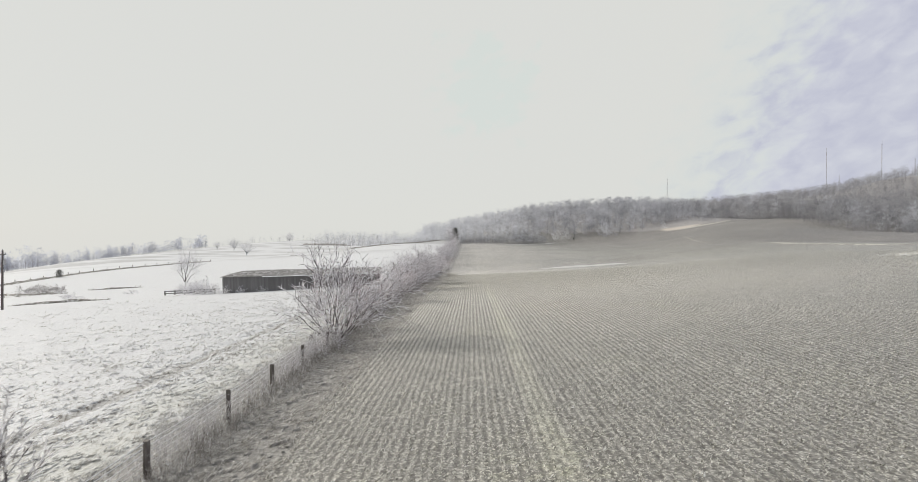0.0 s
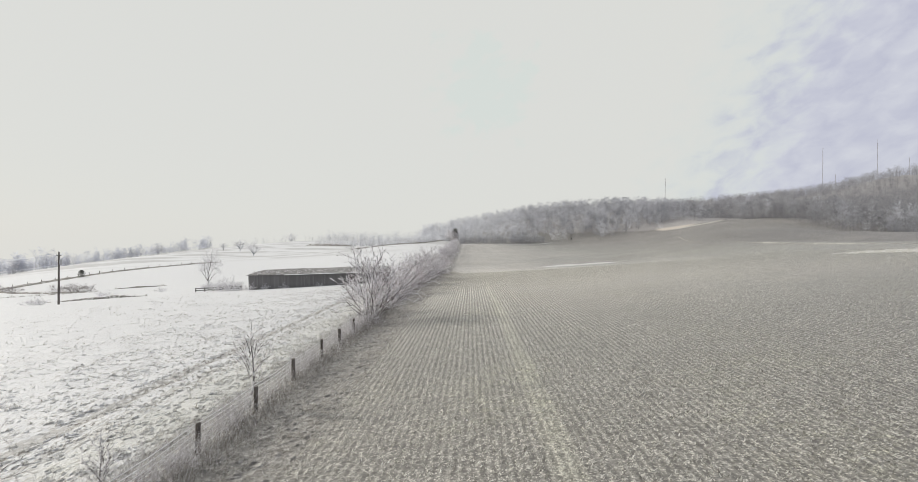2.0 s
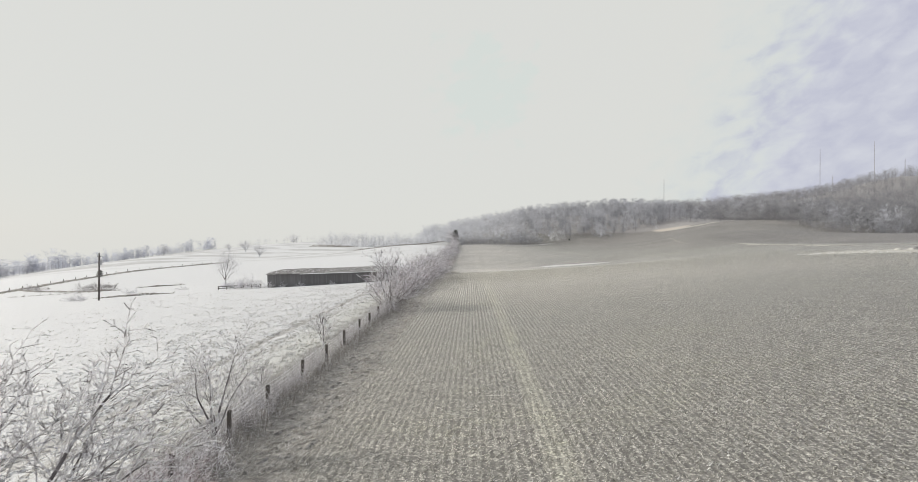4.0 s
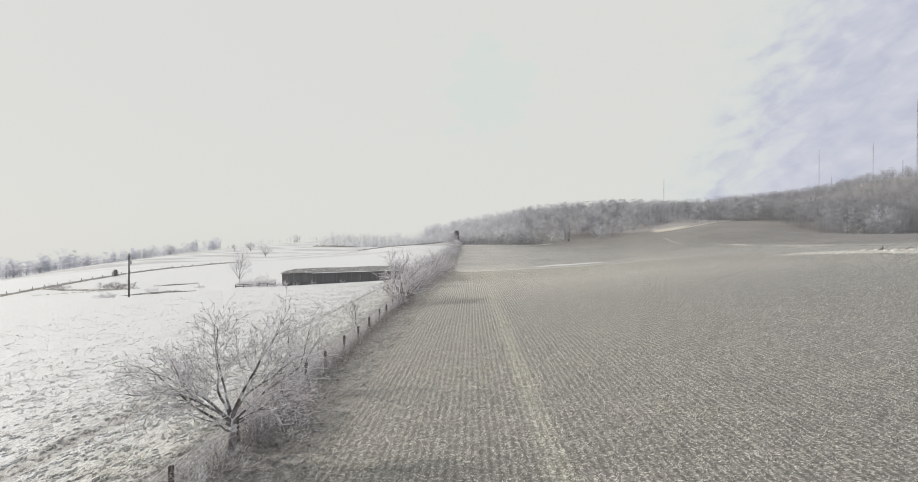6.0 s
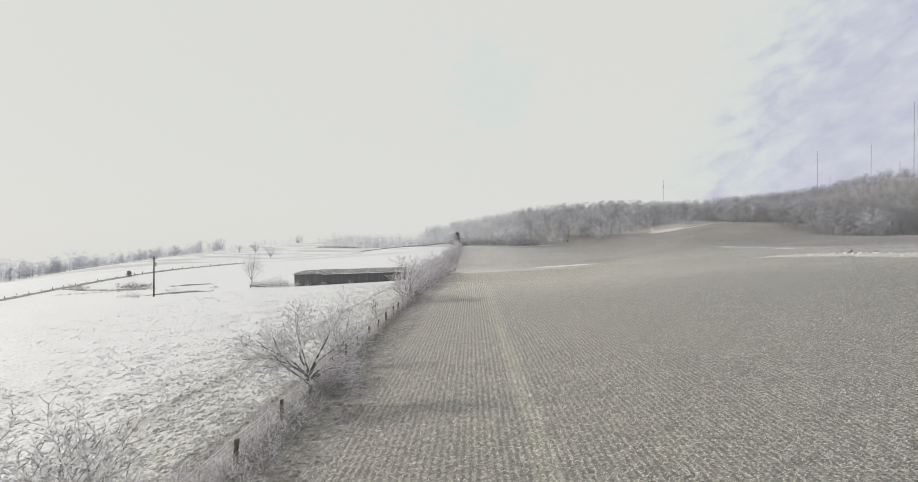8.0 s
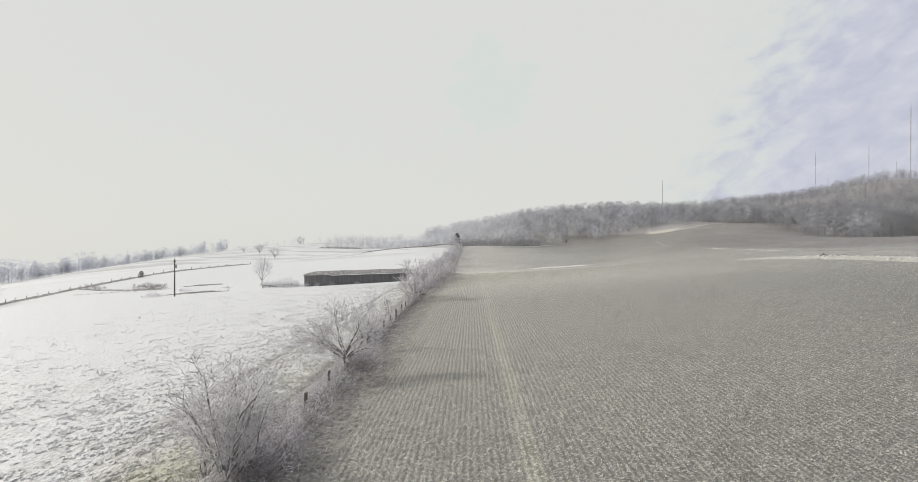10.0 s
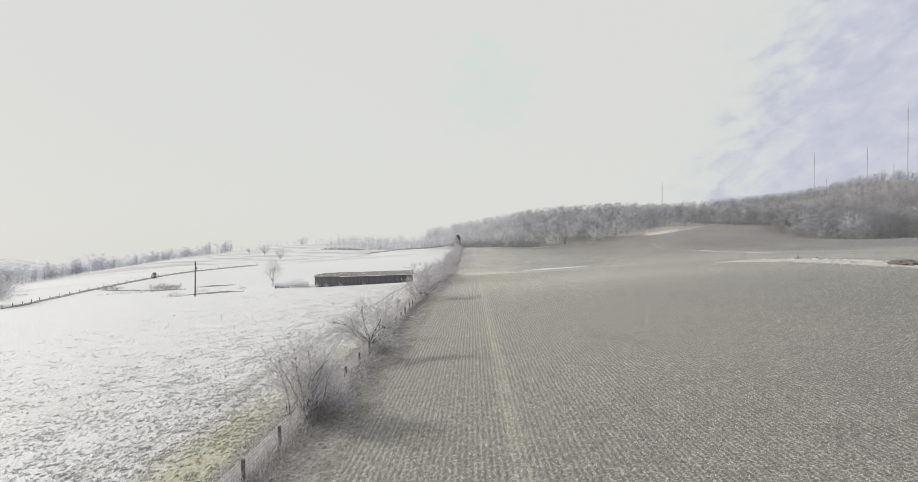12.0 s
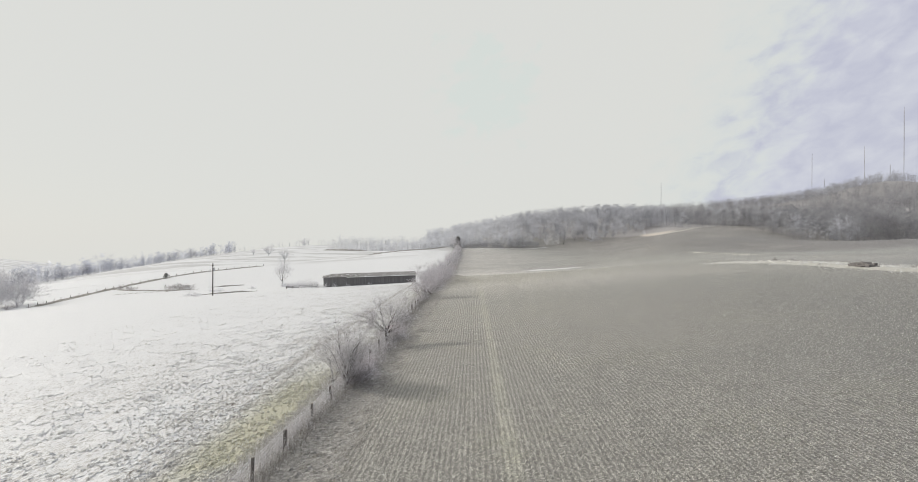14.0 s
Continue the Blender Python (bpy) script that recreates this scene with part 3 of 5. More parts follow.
keep = clump + R.normal(0, 0.6, m) + np.clip((tx + 14) / 12, -0.9, 0.8) > 0.05
tx, ty = tx[keep], ty[keep]
mounds("turf_lumps", tx, ty, R.uniform(0.07, 0.20, len(tx)), R.uniform(0.012, 0.052, len(tx)) * np.interp(ty, (-64, -20, 30), (1.3, 1.1, 0.5)) * np.interp(tx, (-40, -20, -8, -2), (0.6, 0.8, 1.0, 1.0)), M_GROUND, "frosted lumpy turf of the pasture", "grass")
pick = R.random(len(tx)) < 0.55
blades("pasture_grass", tx[pick], ty[pick], R.uniform(0.08, 0.17, pick.sum()), 0.02, 5, (0.2, -0.1), M_TUSSOCK, "low frosted pasture grass in uneven tussocks", "grass", 0.9)
# dashes of dry stalks in streaks running with the fence, thinning out westwards
# their brown also stands in for the shaded sides of frosted tussocks
m = 3600
lx, ly = -2.0 - 44 * R.random(m) ** 1.15, R.uniform(-64, 85, m)
lump = np.sin(lx * 0.55 + 1.5 * np.sin(ly * 0.12)) + 0.8 * np.sin(ly * 0.17 + 1.3 * np.sin(lx * 0.23)) + R.normal(0, 0.6, m)
lx, ly = lx[lump > 0.35], ly[lump > 0.35]
lx, ly = np.concatenate([lx, R.normal(-6.75, 0.22, 1500), R.normal(-5.3, 0.3, 500)]), np.concatenate([ly, R.uniform(-64, 85, 1500), R.uniform(-64, 60, 500)])
per = 6
tx = np.repeat(lx, per) + np.tile(np.arange(per) - 2.5, len(lx)) * -0.02 + R.normal(0, 0.025, len(lx) * per)
ty = np.repeat(ly, per) + (np.tile(np.arange(per), len(lx)) - 2.5) * np.repeat(R.uniform(0.03, 0.085, len(lx)), per)
blades("dry_tussocks", tx, ty, R.uniform(0.025, 0.06, len(tx)), 0.018, 4, (0.3, 0.1), M_STREAK, "dry brown stalks in streaks, toned for tussock shade, in the frosted pasture", "grass", 0.7, 0.6)

# ---- rough verge along the fence ----
def fence_line(y):
    """East of the fence at a northing: straight, bearing off westwards at its south end."""
    return 0.02 - 0.028 * np.maximum(-40.0 - np.asarray(y, float), 0.0)


def weeds(name, x, y, height, radius, material, label):
    """Dead weeds: stalks of a few joints with short side shoots, as one object of kind stuff."""
    n = len(x)
    z = land(x, y) - 0.02
    p0, p1, r0 = [], [], []
    lean_x, lean_y = R.normal(0, 0.16, n), R.normal(0, 0.16, n)
    prev = np.stack([x, y, z], -1)
    for k in range(3):
        lean_x, lean_y = lean_x + R.normal(0, 0.16, n), lean_y + R.normal(0, 0.16, n)
        here = prev + np.stack([lean_x, lean_y, np.ones(n)], -1) * (height / 3)[:, None]
        p0.append(prev)
        p1.append(here)
        r0.append(np.full(n, radius * (1 - 0.22 * k)))
        for _ in range(2 if k else 1):
            f = R.random(n)[:, None]
            start = prev * (1 - f) + here * f
            a, ln = R.uniform(0, 2 * np.pi, n), height * R.uniform(0.12, 0.3, n)
            p0.append(start)
            p1.append(start + np.stack([np.cos(a) * 0.75, np.sin(a) * 0.75, R.uniform(0.1, 1.0, n)], -1) * ln[:, None])
            r0.append(np.full(n, radius * 0.75))
        prev = here
    p0, p1, r0 = np.concatenate(p0), np.concatenate(p1), np.concatenate(r0)
    ob = part(name, tube_mesh(name, p0, p1, r0, r0 * 0.6, 3), material)
    return tagged(ob, label, "weeds", kind="stuff")


m = 9000
vx, vy = R.normal(-0.15, 0.45, m), R.uniform(-64, 118, m)
thick = 0.55 + 0.45 * np.sin(vy * 0.42 + 2.1 * np.sin(vy * 0.17))
keep = R.random(m) < 0.3 + 0.7 * thick
vx, vy, thick = vx[keep], vy[keep], thick[keep]
vh = (0.30 + 0.55 * thick) * np.exp(-((vx + 0.1) / 0.9) ** 2) * R.uniform(0.5, 1.25, len(vx)) + 0.12
weeds("verge_weeds", vx + fence_line(vy), vy, vh, 0.0065, M_WEED, "frosted dead weeds tangled in the fence")
wx2, wy2 = np.concatenate([R.normal(-0.5, 0.6, 420), R.normal(-0.3, 0.5, 320), R.normal(-0.3, 0.5, 200)]), np.concatenate([R.uniform(-24, -9.5, 420), R.uniform(-58, -30, 320), R.uniform(2, 18, 200)])
weeds("tall_weeds", wx2 + fence_line(wy2), wy2, R.uniform(0.5, 1.25, len(wx2)), 0.0065, M_WEED, "tall wispy frosted weeds beside the fence")
m = 3400
vx, vy = R.normal(-1.3, 1.0, m), R.uniform(-64, 120, m)
blades("fence_grass", vx, vy, R.uniform(0.06, 0.16, m), 0.012, 9, (0.2, 0.1), M_PALE, "pale rough grass on the pasture side of the fence", "grass", 0.9, 0.6)
# dark weeds thickened to stand in for the shadowed band along the fence
m = 6000
vx, vy = R.normal(0.5, 0.26, m), R.uniform(-64, 120, m)
weeds("brown_weeds", vx + fence_line(vy), vy, R.uniform(0.15, 0.5, m), 0.008, M_DRY_TUFT, "dark brown weeds filling in the shadowed foot of the fence")
m = 9000
vx, vy = 0.6 + 2.7 * R.random(m) ** 0.9, R.uniform(-64, 120, m)
blades("laid_grass", vx, vy, R.uniform(0.05, 0.12, len(vx)), 0.015, 7, (0.4, -0.3), M_STRAW, "grey bleached grass laid over at the field edge", "grass", 1.3, 1.0)
m = 1500
vx, vy = 0.7 + 2.3 * R.random(m), R.uniform(-64, 118, m)
mounds("grass_mounds", vx, vy, R.uniform(0.10, 0.26, m), R.uniform(0.02, 0.07, m), M_GROUND, "rough matted grass mounds at the field edge", "grass")
# heavier tufts, each combed its own way
m = 1500
mx, my = 0.7 + 2.2 * R.random(m) ** 0.9, R.uniform(-64, 110, m)
for k, lean in enumerate(((1.6, 0.6), (1.2, 1.2), (1.4, -0.8), (0.6, -1.4))):
    s = np.repeat(np.arange(k, m, 4), 8)
    tuft_x, tuft_y = mx[s] + R.normal(0, 0.14, len(s)), my[s] + R.normal(0, 0.16, len(s))
    near = np.exp(-((tuft_x - mx[s]) ** 2 + (tuft_y - my[s]) ** 2) / 0.06)
    blades("laid_grass", tuft_x, tuft_y, 0.04 + 0.14 * near * R.uniform(0.7, 1.2, len(s)), 0.011, 6, lean, M_STRAW, "bleached grass in laid tufts at the field edge", "grass", 0.6, 0.8)


# ---- bare trees and bushes ----
def bare_tree(name, segs, height, twig_mat, min_twig=0.006, bark=M_BARK, bark_levels=1):
    """A tree or bush of a given height: bark limbs as trunk, frosted fine twigs as crown."""
    root = new(name)
    k = height / max(s[1].z for s in segs)
    segs = [(s[0] * k, s[1] * k, s[2], s[3], s[4]) for s in segs]
    low = [s for s in segs if s[4] <= bark_levels]
    fine = [s for s in segs if s[4] > bark_levels]
    for nm, group, mat, sides in (("trunk", low, bark, 6), ("crown", fine, twig_mat, 3)):
        if group:
            p0, p1 = [tuple(s[0]) for s in group], [tuple(s[1]) for s in group]
            r0, r1 = [max(s[2], min_twig) for s in group], [max(s[3], min_twig * 0.7) for s in group]
            if nm == "trunk":
                p0 = [(a[0], a[1], a[2] - 0.15) if a[2] < 0.02 else a for a in p0]
            part(nm, tube_mesh(nm, p0, p1, r0, r1, sides), mat, root, smooth=sides > 3)
    return root


def stand(ob, x, y, turn=0.0, scale=1.0, sink=0.02):
    ob.matrix_basis = pose(x, y, gz(x, y) - sink, 0, 0, turn) @ Matrix.Diagonal((scale, scale, scale, 1))
    return ob


def plant(ob, x, y, turn, scale=1.0, tall=1.0):
    return copy_thing(ob, pose(x, y, gz(x, y) - 0.03, 0, 0, turn) @ Matrix.Diagonal((scale, scale, scale * tall, 1)))


def wild(seed, limbs, levels=3, step=0.25, wander=0.16, rise=0.05, thin=0.5, kids=1.35):
    """Branches of a wild-grown tree from its main limbs: (foot, azimuth, elevation, length, radius, sag)."""
    rng = random.Random(seed)
    segs = []

    def shoot(p, d, length, r, lv, sag):
        n = max(2, round(length / (step * (1.0 if lv < 2 else 0.7))))
        spin = rng.uniform(0, 6.3)
        for i in range(n):
            f = i / n
            d = (d + Vector((rng.gauss(0, wander), rng.gauss(0, wander), rng.gauss(0, wander * 0.7) + rise - sag * f))).normalized()
            q = p + d * (length / n)
            ra, rb = r * (1 - 0.72 * f), r * (1 - 0.72 * (f + 1 / n))
            segs.append((p, q, ra, rb, lv))
            if lv < levels and f > (0.12 if lv else 0.2):
                for _ in range(int(kids + rng.random())):
                    spin += 2.4 + rng.uniform(-0.5, 0.5)
                    ref = d.orthogonal().normalized()
                    side = (ref * math.cos(spin) + d.cross(ref) * math.sin(spin)).normalized()
                    tilt = rng.uniform(0.5, 1.0)
                    ln = length * (1 - 0.55 * f) * rng.uniform(0.3, 0.68)
                    if ln > 0.1:
                        shoot(q, (d * math.cos(tilt) + side * math.sin(tilt)).normalized(), ln, rb * thin, lv + 1, sag * 0.5)
            p = q

    for foot, az, el, length, r, sag in limbs:
        a, e = radians(az), radians(el)
        shoot(Vector(foot), Vector((math.cos(a) * math.cos(e), math.sin(a) * math.cos(e), math.sin(e))), length, r, 0, sag)
    return segs


def stems(seed, count, lo, hi, spread, radius, foot=0.2):
    """Main limbs of a bush: stems that fan out from one stool."""
    rng = random.Random(seed)
    out = []
    for i in range(count):
        az = 360 * (i + rng.uniform(-0.35, 0.35)) / count
        out.append(((math.cos(radians(az)) * foot * 0.12, math.sin(radians(az)) * foot * 0.12, -0.06), az, 90 - spread * rng.uniform(0.2, 1.0), rng.uniform(lo, hi), radius * rng.uniform(0.6, 1.0), 0.01))
    return out


def trunk_of(height, radius, lean=0.05):
    """A short bent stem of three lengths."""
    out, p = [], Vector((0, 0, -0.1))
    for k in range(3):
        q = p + Vector((lean * (1 if k % 2 else -0.5), lean * 0.4, (height + 0.1) / 3))
        out.append((p, q, radius * (1.25 - 0.16 * k), radius * (1.25 - 0.16 * (k + 1)), 0))
        p = q
    return out


HEDGE = "trees and bushes along the fence"
# an old thorn: long limbs arching out over the pasture, straighter ones rising
thorn_limbs = [((0, 0, 1.1), 188, 34, 3.3, 0.05, 0.07), ((0, 0, 1.2), 166, 44, 3.4, 0.052, 0.07), ((0, 0, 1.25), 206, 50, 3.4, 0.05, 0.065), ((0, 0, 1.3), 232, 42, 2.9, 0.045, 0.06),
               ((0, 0, 1.25), 176, 54, 3.3, 0.05, 0.035), ((0, 0, 1.35), 140, 66, 3.3, 0.05, 0.01), ((0, 0, 1.4), 60, 76, 3.5, 0.055, 0.0), ((0, 0, 1.4), 10, 62, 3.2, 0.05, 0.015), ((0, 0, 1.2), 345, 42, 2.8, 0.045, 0.03),
               ((0, 0, 1.1), 310, 34, 2.6, 0.04, 0.04), ((0, 0, 1.15), 110, 40, 2.7, 0.04, 0.04), ((0, 0, 0.9), 270, 26, 2.4, 0.035, 0.05), ((0, 0, 1.0), 15, 30, 2.4, 0.032, 0.05)]
thorn = bare_tree("hedge_tree", trunk_of(1.4, 0.12) + wild(3, [(f, a, e, ln * 1.12, r * 0.92, sg) for f, a, e, ln, r, sg in thorn_limbs], 3, 0.24, 0.11, 0.012, 0.57, 1.35), 5.4, M_HEDGE_TWIG, 0.0105, M_RIMED, 0)
tagged(stand(thorn, 0.35, -26.4, 0), "spreading bare hedgerow tree with frosted twigs", "tree", HEDGE)
slim_limbs = [((0, 0, 0.5), 30, 80, 2.9, 0.04, 0.0), ((0, 0, 0.4), 150, 68, 2.7, 0.036, 0.0), ((0, 0, 0.45), 270, 66, 2.6, 0.036, 0.0), ((0, 0, 0.3), 200, 58, 2.2, 0.03, 0.0), ((0, 0, 0.4), 340, 56, 2.3, 0.03, 0.0), ((0, 0, 0.25), 90, 60, 2.1, 0.028, 0.0)]
slim = bare_tree("hedge_tree", trunk_of(0.5, 0.06) + wild(8, slim_limbs, 3, 0.22, 0.10, 0.02, 0.58, 1.5), 3.9, M_HEDGE_TWIG, 0.0085, M_RIMED, 0)
tagged(stand(slim, -0.2, -17.6, 0), "slim upright bare sapling with frosted twigs", "tree", HEDGE)
sapling_limbs = [((0, 0, -0.05), 20, 88, 2.5, 0.034, 0.0)] + [((0, 0, 1.05 + 0.14 * k), 137 * k % 360, 42 + 3 * k, 0.8 - 0.05 * k, 0.014, 0.0) for k in range(9)]
sapling = bare_tree("sapling", wild(15, sapling_limbs, 2, 0.17, 0.05, 0.035, 0.6, 1.3), 2.6, M_HEDGE_TWIG, 0.0105, M_RIMED, 0)
tagged(stand(sapling, -0.43, -3.9, 0, 1.3), "small bare sapling standing beside the fence", "tree", HEDGE)
big_bush = bare_tree("hedge_bush", wild(21, stems(21, 16, 2.4, 4.4, 66, 0.04, 0.5), 2, 0.32, 0.12, 0.02, 0.6, 1.5), 4.7, M_TWIG, 0.014, M_RIMED, 0)
tagged(stand(big_bush, 0.2, 19.4, 40, 1.3), "large many-stemmed bush white with frost", "bush", HEDGE)
red_bush = bare_tree("hedge_bush", wild(34, stems(34, 15, 2.0, 3.8, 62, 0.036, 0.4), 2, 0.32, 0.12, 0.02, 0.6, 1.5), 4.5, M_RED_TWIG, 0.014, M_RIMED, 0)
tagged(stand(red_bush, 0.0, 24.5, 0, 1.0), "reddish many-stemmed bush rimmed with frost", "bush", HEDGE)
scrub = bare_tree("low_bush", wild(55, stems(55, 14, 0.7, 1.5, 78, 0.013, 0.5), 2, 0.16, 0.16, 0.02, 0.6, 1.6), 1.4, M_TWIG, 0.007, M_BRAMBLE, 0)
tagged(stand(scrub, 0.6, -23.0, 0), "low tangled brush under the hedge", "bush", HEDGE)
bramble = bare_tree("low_bush", wild(58, stems(58, 30, 0.9, 1.9, 62, 0.014, 0.7), 2, 0.2, 0.16, 0.02, 0.6, 1.6), 1.8, M_BRAMBLE, 0.0075, M_BRAMBLE, 0)
tagged(stand(bramble, 0.6, -42.8, 0, 0.75), "dense brown bush at the foot of the hedge", "bush", HEDGE)

# the tall thicket
plant(slim, 0.0, -43.2, 200, 1.28)
plant(slim, 0.5, -42.3, 70, 1.05)
plant(slim, -1.0, -42.4, 130, 0.92, 1.05)
plant(slim, -0.7, -41.0, 300, 0.6)
plant(bramble, 0.5, -41.6, 100, 0.7, 1.1)
plant(slim, 0.3, -43.8, 190, 0.8, 1.1)
plant(scrub, 0.9, -40.6, 280, 1.0)
plant(scrub, -0.4, -44.4, 77, 1.0)
plant(scrub, 1.0, -42.4, 20, 1.2)
plant(scrub, 1.1, -41.0, 120, 1.1)
for k, by in enumerate((-41.9, -40.4, -39.0, -37.4, -36.3, -34.4, -33.2, -31.8, -30.4, -29.2, -28.0)):
    plant(scrub, 0.35 + 0.3 * (k % 3), by, 61 * k, 0.95 - 0.16 * (k % 2))
plant(slim, 0.2, -42.6, 300, 1.1)
plant(red_bush, 0.3, -39.6, 200, 0.42)
plant(red_bush, 0.5, -41.3, 66, 0.5)
plant(scrub, 0.4, -39.6, 15, 1.15)
plant(scrub, 0.3, -38.0, 215, 0.9)
plant(red_bush, 0.0, -37.0, 140, 0.3)
plant(scrub, 0.2, -35.6, 300, 0.7)
plant(scrub, -0.3, -47.0, 260, 0.6)
plant(scrub, -0.2, -52.0, 20, 0.55)
# round the thorn
plant(bramble, 0.6, -24.6, 250, 0.62)
plant(scrub, 0.7, -21.6, 50, 1.0)
plant(scrub, 0.2, -25.2, 150, 0.9)
plant(scrub, -0.8, -22.6, 250, 0.8)
plant(scrub, 1.0, -23.6, 10, 1.15, 0.85)
plant(bramble, 0.8, -25.4, 60, 0.75)
plant(scrub, 1.5, -24.6, 190, 1.0, 0.9)
plant(red_bush, 0.8, -22.4, 250, 0.4)
plant(scrub, 0.9, -20.2, 110, 0.9)
plant(red_bush, 0.2, -23.2, 10, 0.36)
plant(scrub, -0.2, -16.4, 33, 0.8)
plant(scrub, -0.1, -18.9, 133, 0.8)
plant(slim, -0.5, -14.4, 100, 0.46)
plant(sapling, -0.6, -12.2, 180, 0.6)
plant(scrub, -0.1, -13.6, 310, 0.6)
for k, by in enumerate((-22.2, -20.4, -19.5, -17.2, -15.4, -14.6, -12.6, -11.4, -10.2, -8.2, -6.6)):
    plant(scrub, -0.35 + 0.25 * (k % 3), by, 47 * k, 0.75 - 0.025 * k)
plant(bramble, 0.0, -15.9, 10, 0.5)
plant(bramble, -0.1, -11.9, 110, 0.42)
plant(scrub, 0.0, -9.9, 40, 0.45)
plant(scrub, 0.1, 11.5, 130, 0.6)
plant(scrub, 0.2, 14.6, 10, 0.8)
plant(scrub, 0.6, 17.0, 80, 0.9)
hedge_rng = random.Random(5)
hy = 28.5
while hy < 117:
    kind = hedge_rng.choice((big_bush, red_bush, red_bush, big_bush, scrub))
    tall = 0.80 + 0.22 * math.exp(-((hy - 72) / 9) ** 2) + hedge_rng.uniform(-0.16, 0.16)
    plant(kind, hedge_rng.uniform(-0.6, 0.3), hy, hedge_rng.uniform(0, 360), tall if kind is not scrub else 1.4)
    hy += hedge_rng.uniform(2.6, 4.8)
hy = 138.0
while hy < 340:
    kind = hedge_rng.choice((big_bush, red_bush, big_bush, scrub))
    plant(kind, -hy * 0.005 + hedge_rng.uniform(-0.8, 1.0), hy, hedge_rng.uniform(0, 360), hedge_rng.uniform(0.75, 1.15) * (0.75 if hy > 290 else 1.0) if kind is not scrub else 1.6)
    hy += hedge_rng.uniform(4.0, 8.0)

# lone trees of the pasture and the far slopes
field_tree = bare_tree("field_tree", trunk_of(2.0, 0.17) + wild(73, [((0, 0, 1.9), 10, 82, 7.0, 0.12, 0.0), ((0, 0, 2.0), 80, 58, 5.2, 0.09, 0.0), ((0, 0, 1.7), 190, 56, 5.2, 0.09, 0.0), ((0, 0, 1.9), 290, 60, 5.0, 0.08, 0.0), ((0, 0, 1.5), 340, 40, 4.0, 0.07, 0.0), ((0, 0, 1.4), 150, 38, 4.2, 0.07, 0.0)], 3, 0.5, 0.12, 0.02, 0.5, 1.8), 10.6, M_FAR_TWIG, 0.017, M_RIMED, 0)
tagged(stand(field_tree, -56.8, 116, 0), "lone bare tree white with frost beside the barn", "tree", "lone field trees")
oak = bare_tree("field_tree", trunk_of(1.6, 0.3) + wild(79, [((0, 0, 1.4), 360 * k / 9 + 11 * (k % 3), 42 + 15 * (k % 4), 8.2, 0.18, 0.01) for k in range(9)], 2, 0.8, 0.12, 0.03), 11.5, M_FAR_TWIG, 0.04, M_PALE_TWIG, 0)
tagged(stand(oak, -157.6, 387, 0, 0.85), "broad bare tree on the frosted hillside", "tree", "lone field trees")
plant(oak, -174, 397, 90, 0.7)
plant(oak, -124, 324, 20, 0.9, 1.1)
plant(oak, -168, 412, 70, 0.7)
plant(oak, -238, 765, 160, 1.5)
plant(oak, -246, 790, 30, 1.0)
plant(oak, -262, 470, 230, 1.0)
plant(oak, -258, 352, 120, 0.9)
plant(oak, -247, 292, 310, 0.85)
plant(oak, -246, 272, 40, 0.8)
frost_tree = bare_tree("frosted_tree", wild(61, stems(61, 13, 6.0, 11.0, 60, 0.09, 1.2), 2, 0.6, 0.12, 0.03, 0.55, 1.35), 12.0, M_FAR_TWIG, 0.03, M_FAR_TWIG, 0)
tagged(stand(frost_tree, -133, 95, 10, 1.0), "rounded many-stemmed tree wholly white with frost", "tree", "frosted trees at the far fence")
for ex, ey, es, et in ((-138, 103, 1.1, 80), (-140, 94, 1.25, 150), (-146, 102, 1.2, 220), (-148, 92, 1.25, 300), (-135, 88, 0.7, 340), (-154, 98, 1.2, 120), (-142, 87, 0.8, 260)):
    plant(frost_tree, ex, ey, et, es, 0.95)
far_bush = bare_tree("frosted_bush", wild(67, stems(67, 14, 1.0, 2.2, 75, 0.03, 0.5), 2, 0.35, 0.14, 0.01, 0.7, 1.5), 1.8, M_FAR_TWIG, 0.022, M_FAR_TWIG, 0)
tagged(stand(far_bush, -42.5, 92, 0, 1.2), "frosted brush beside the barn", "bush", "brush in the pasture")
brown_bush = bare_tree("frosted_bush", wild(69, stems(69, 14, 1.0, 2.4, 70, 0.03, 0.5), 2, 0.35, 0.14, 0.01, 0.7, 1.5), 1.8, M_BRAMBLE, 0.024, M_BRAMBLE, 0)
tagged(stand(brown_bush, -97, 127, 0, 1.4), "dark brush along the pasture ditch", "bush", "brush in the pasture")
for bx, by, bs in ((-39.5, 84.5, 1.3), (-37.5, 83, 1.5), (-41, 86.5, 1.1), (-38, 88, 1.6), (-44.5, 90, 1.0), (-48, 97, 0.9), (-51, 103, 1.0), (-54, 109, 0.9), (-45, 95, 1.0), (-35.6, 81.6, 0.9)):
    plant(far_bush, bx, by, bx * 37 % 360, bs, 0.9)
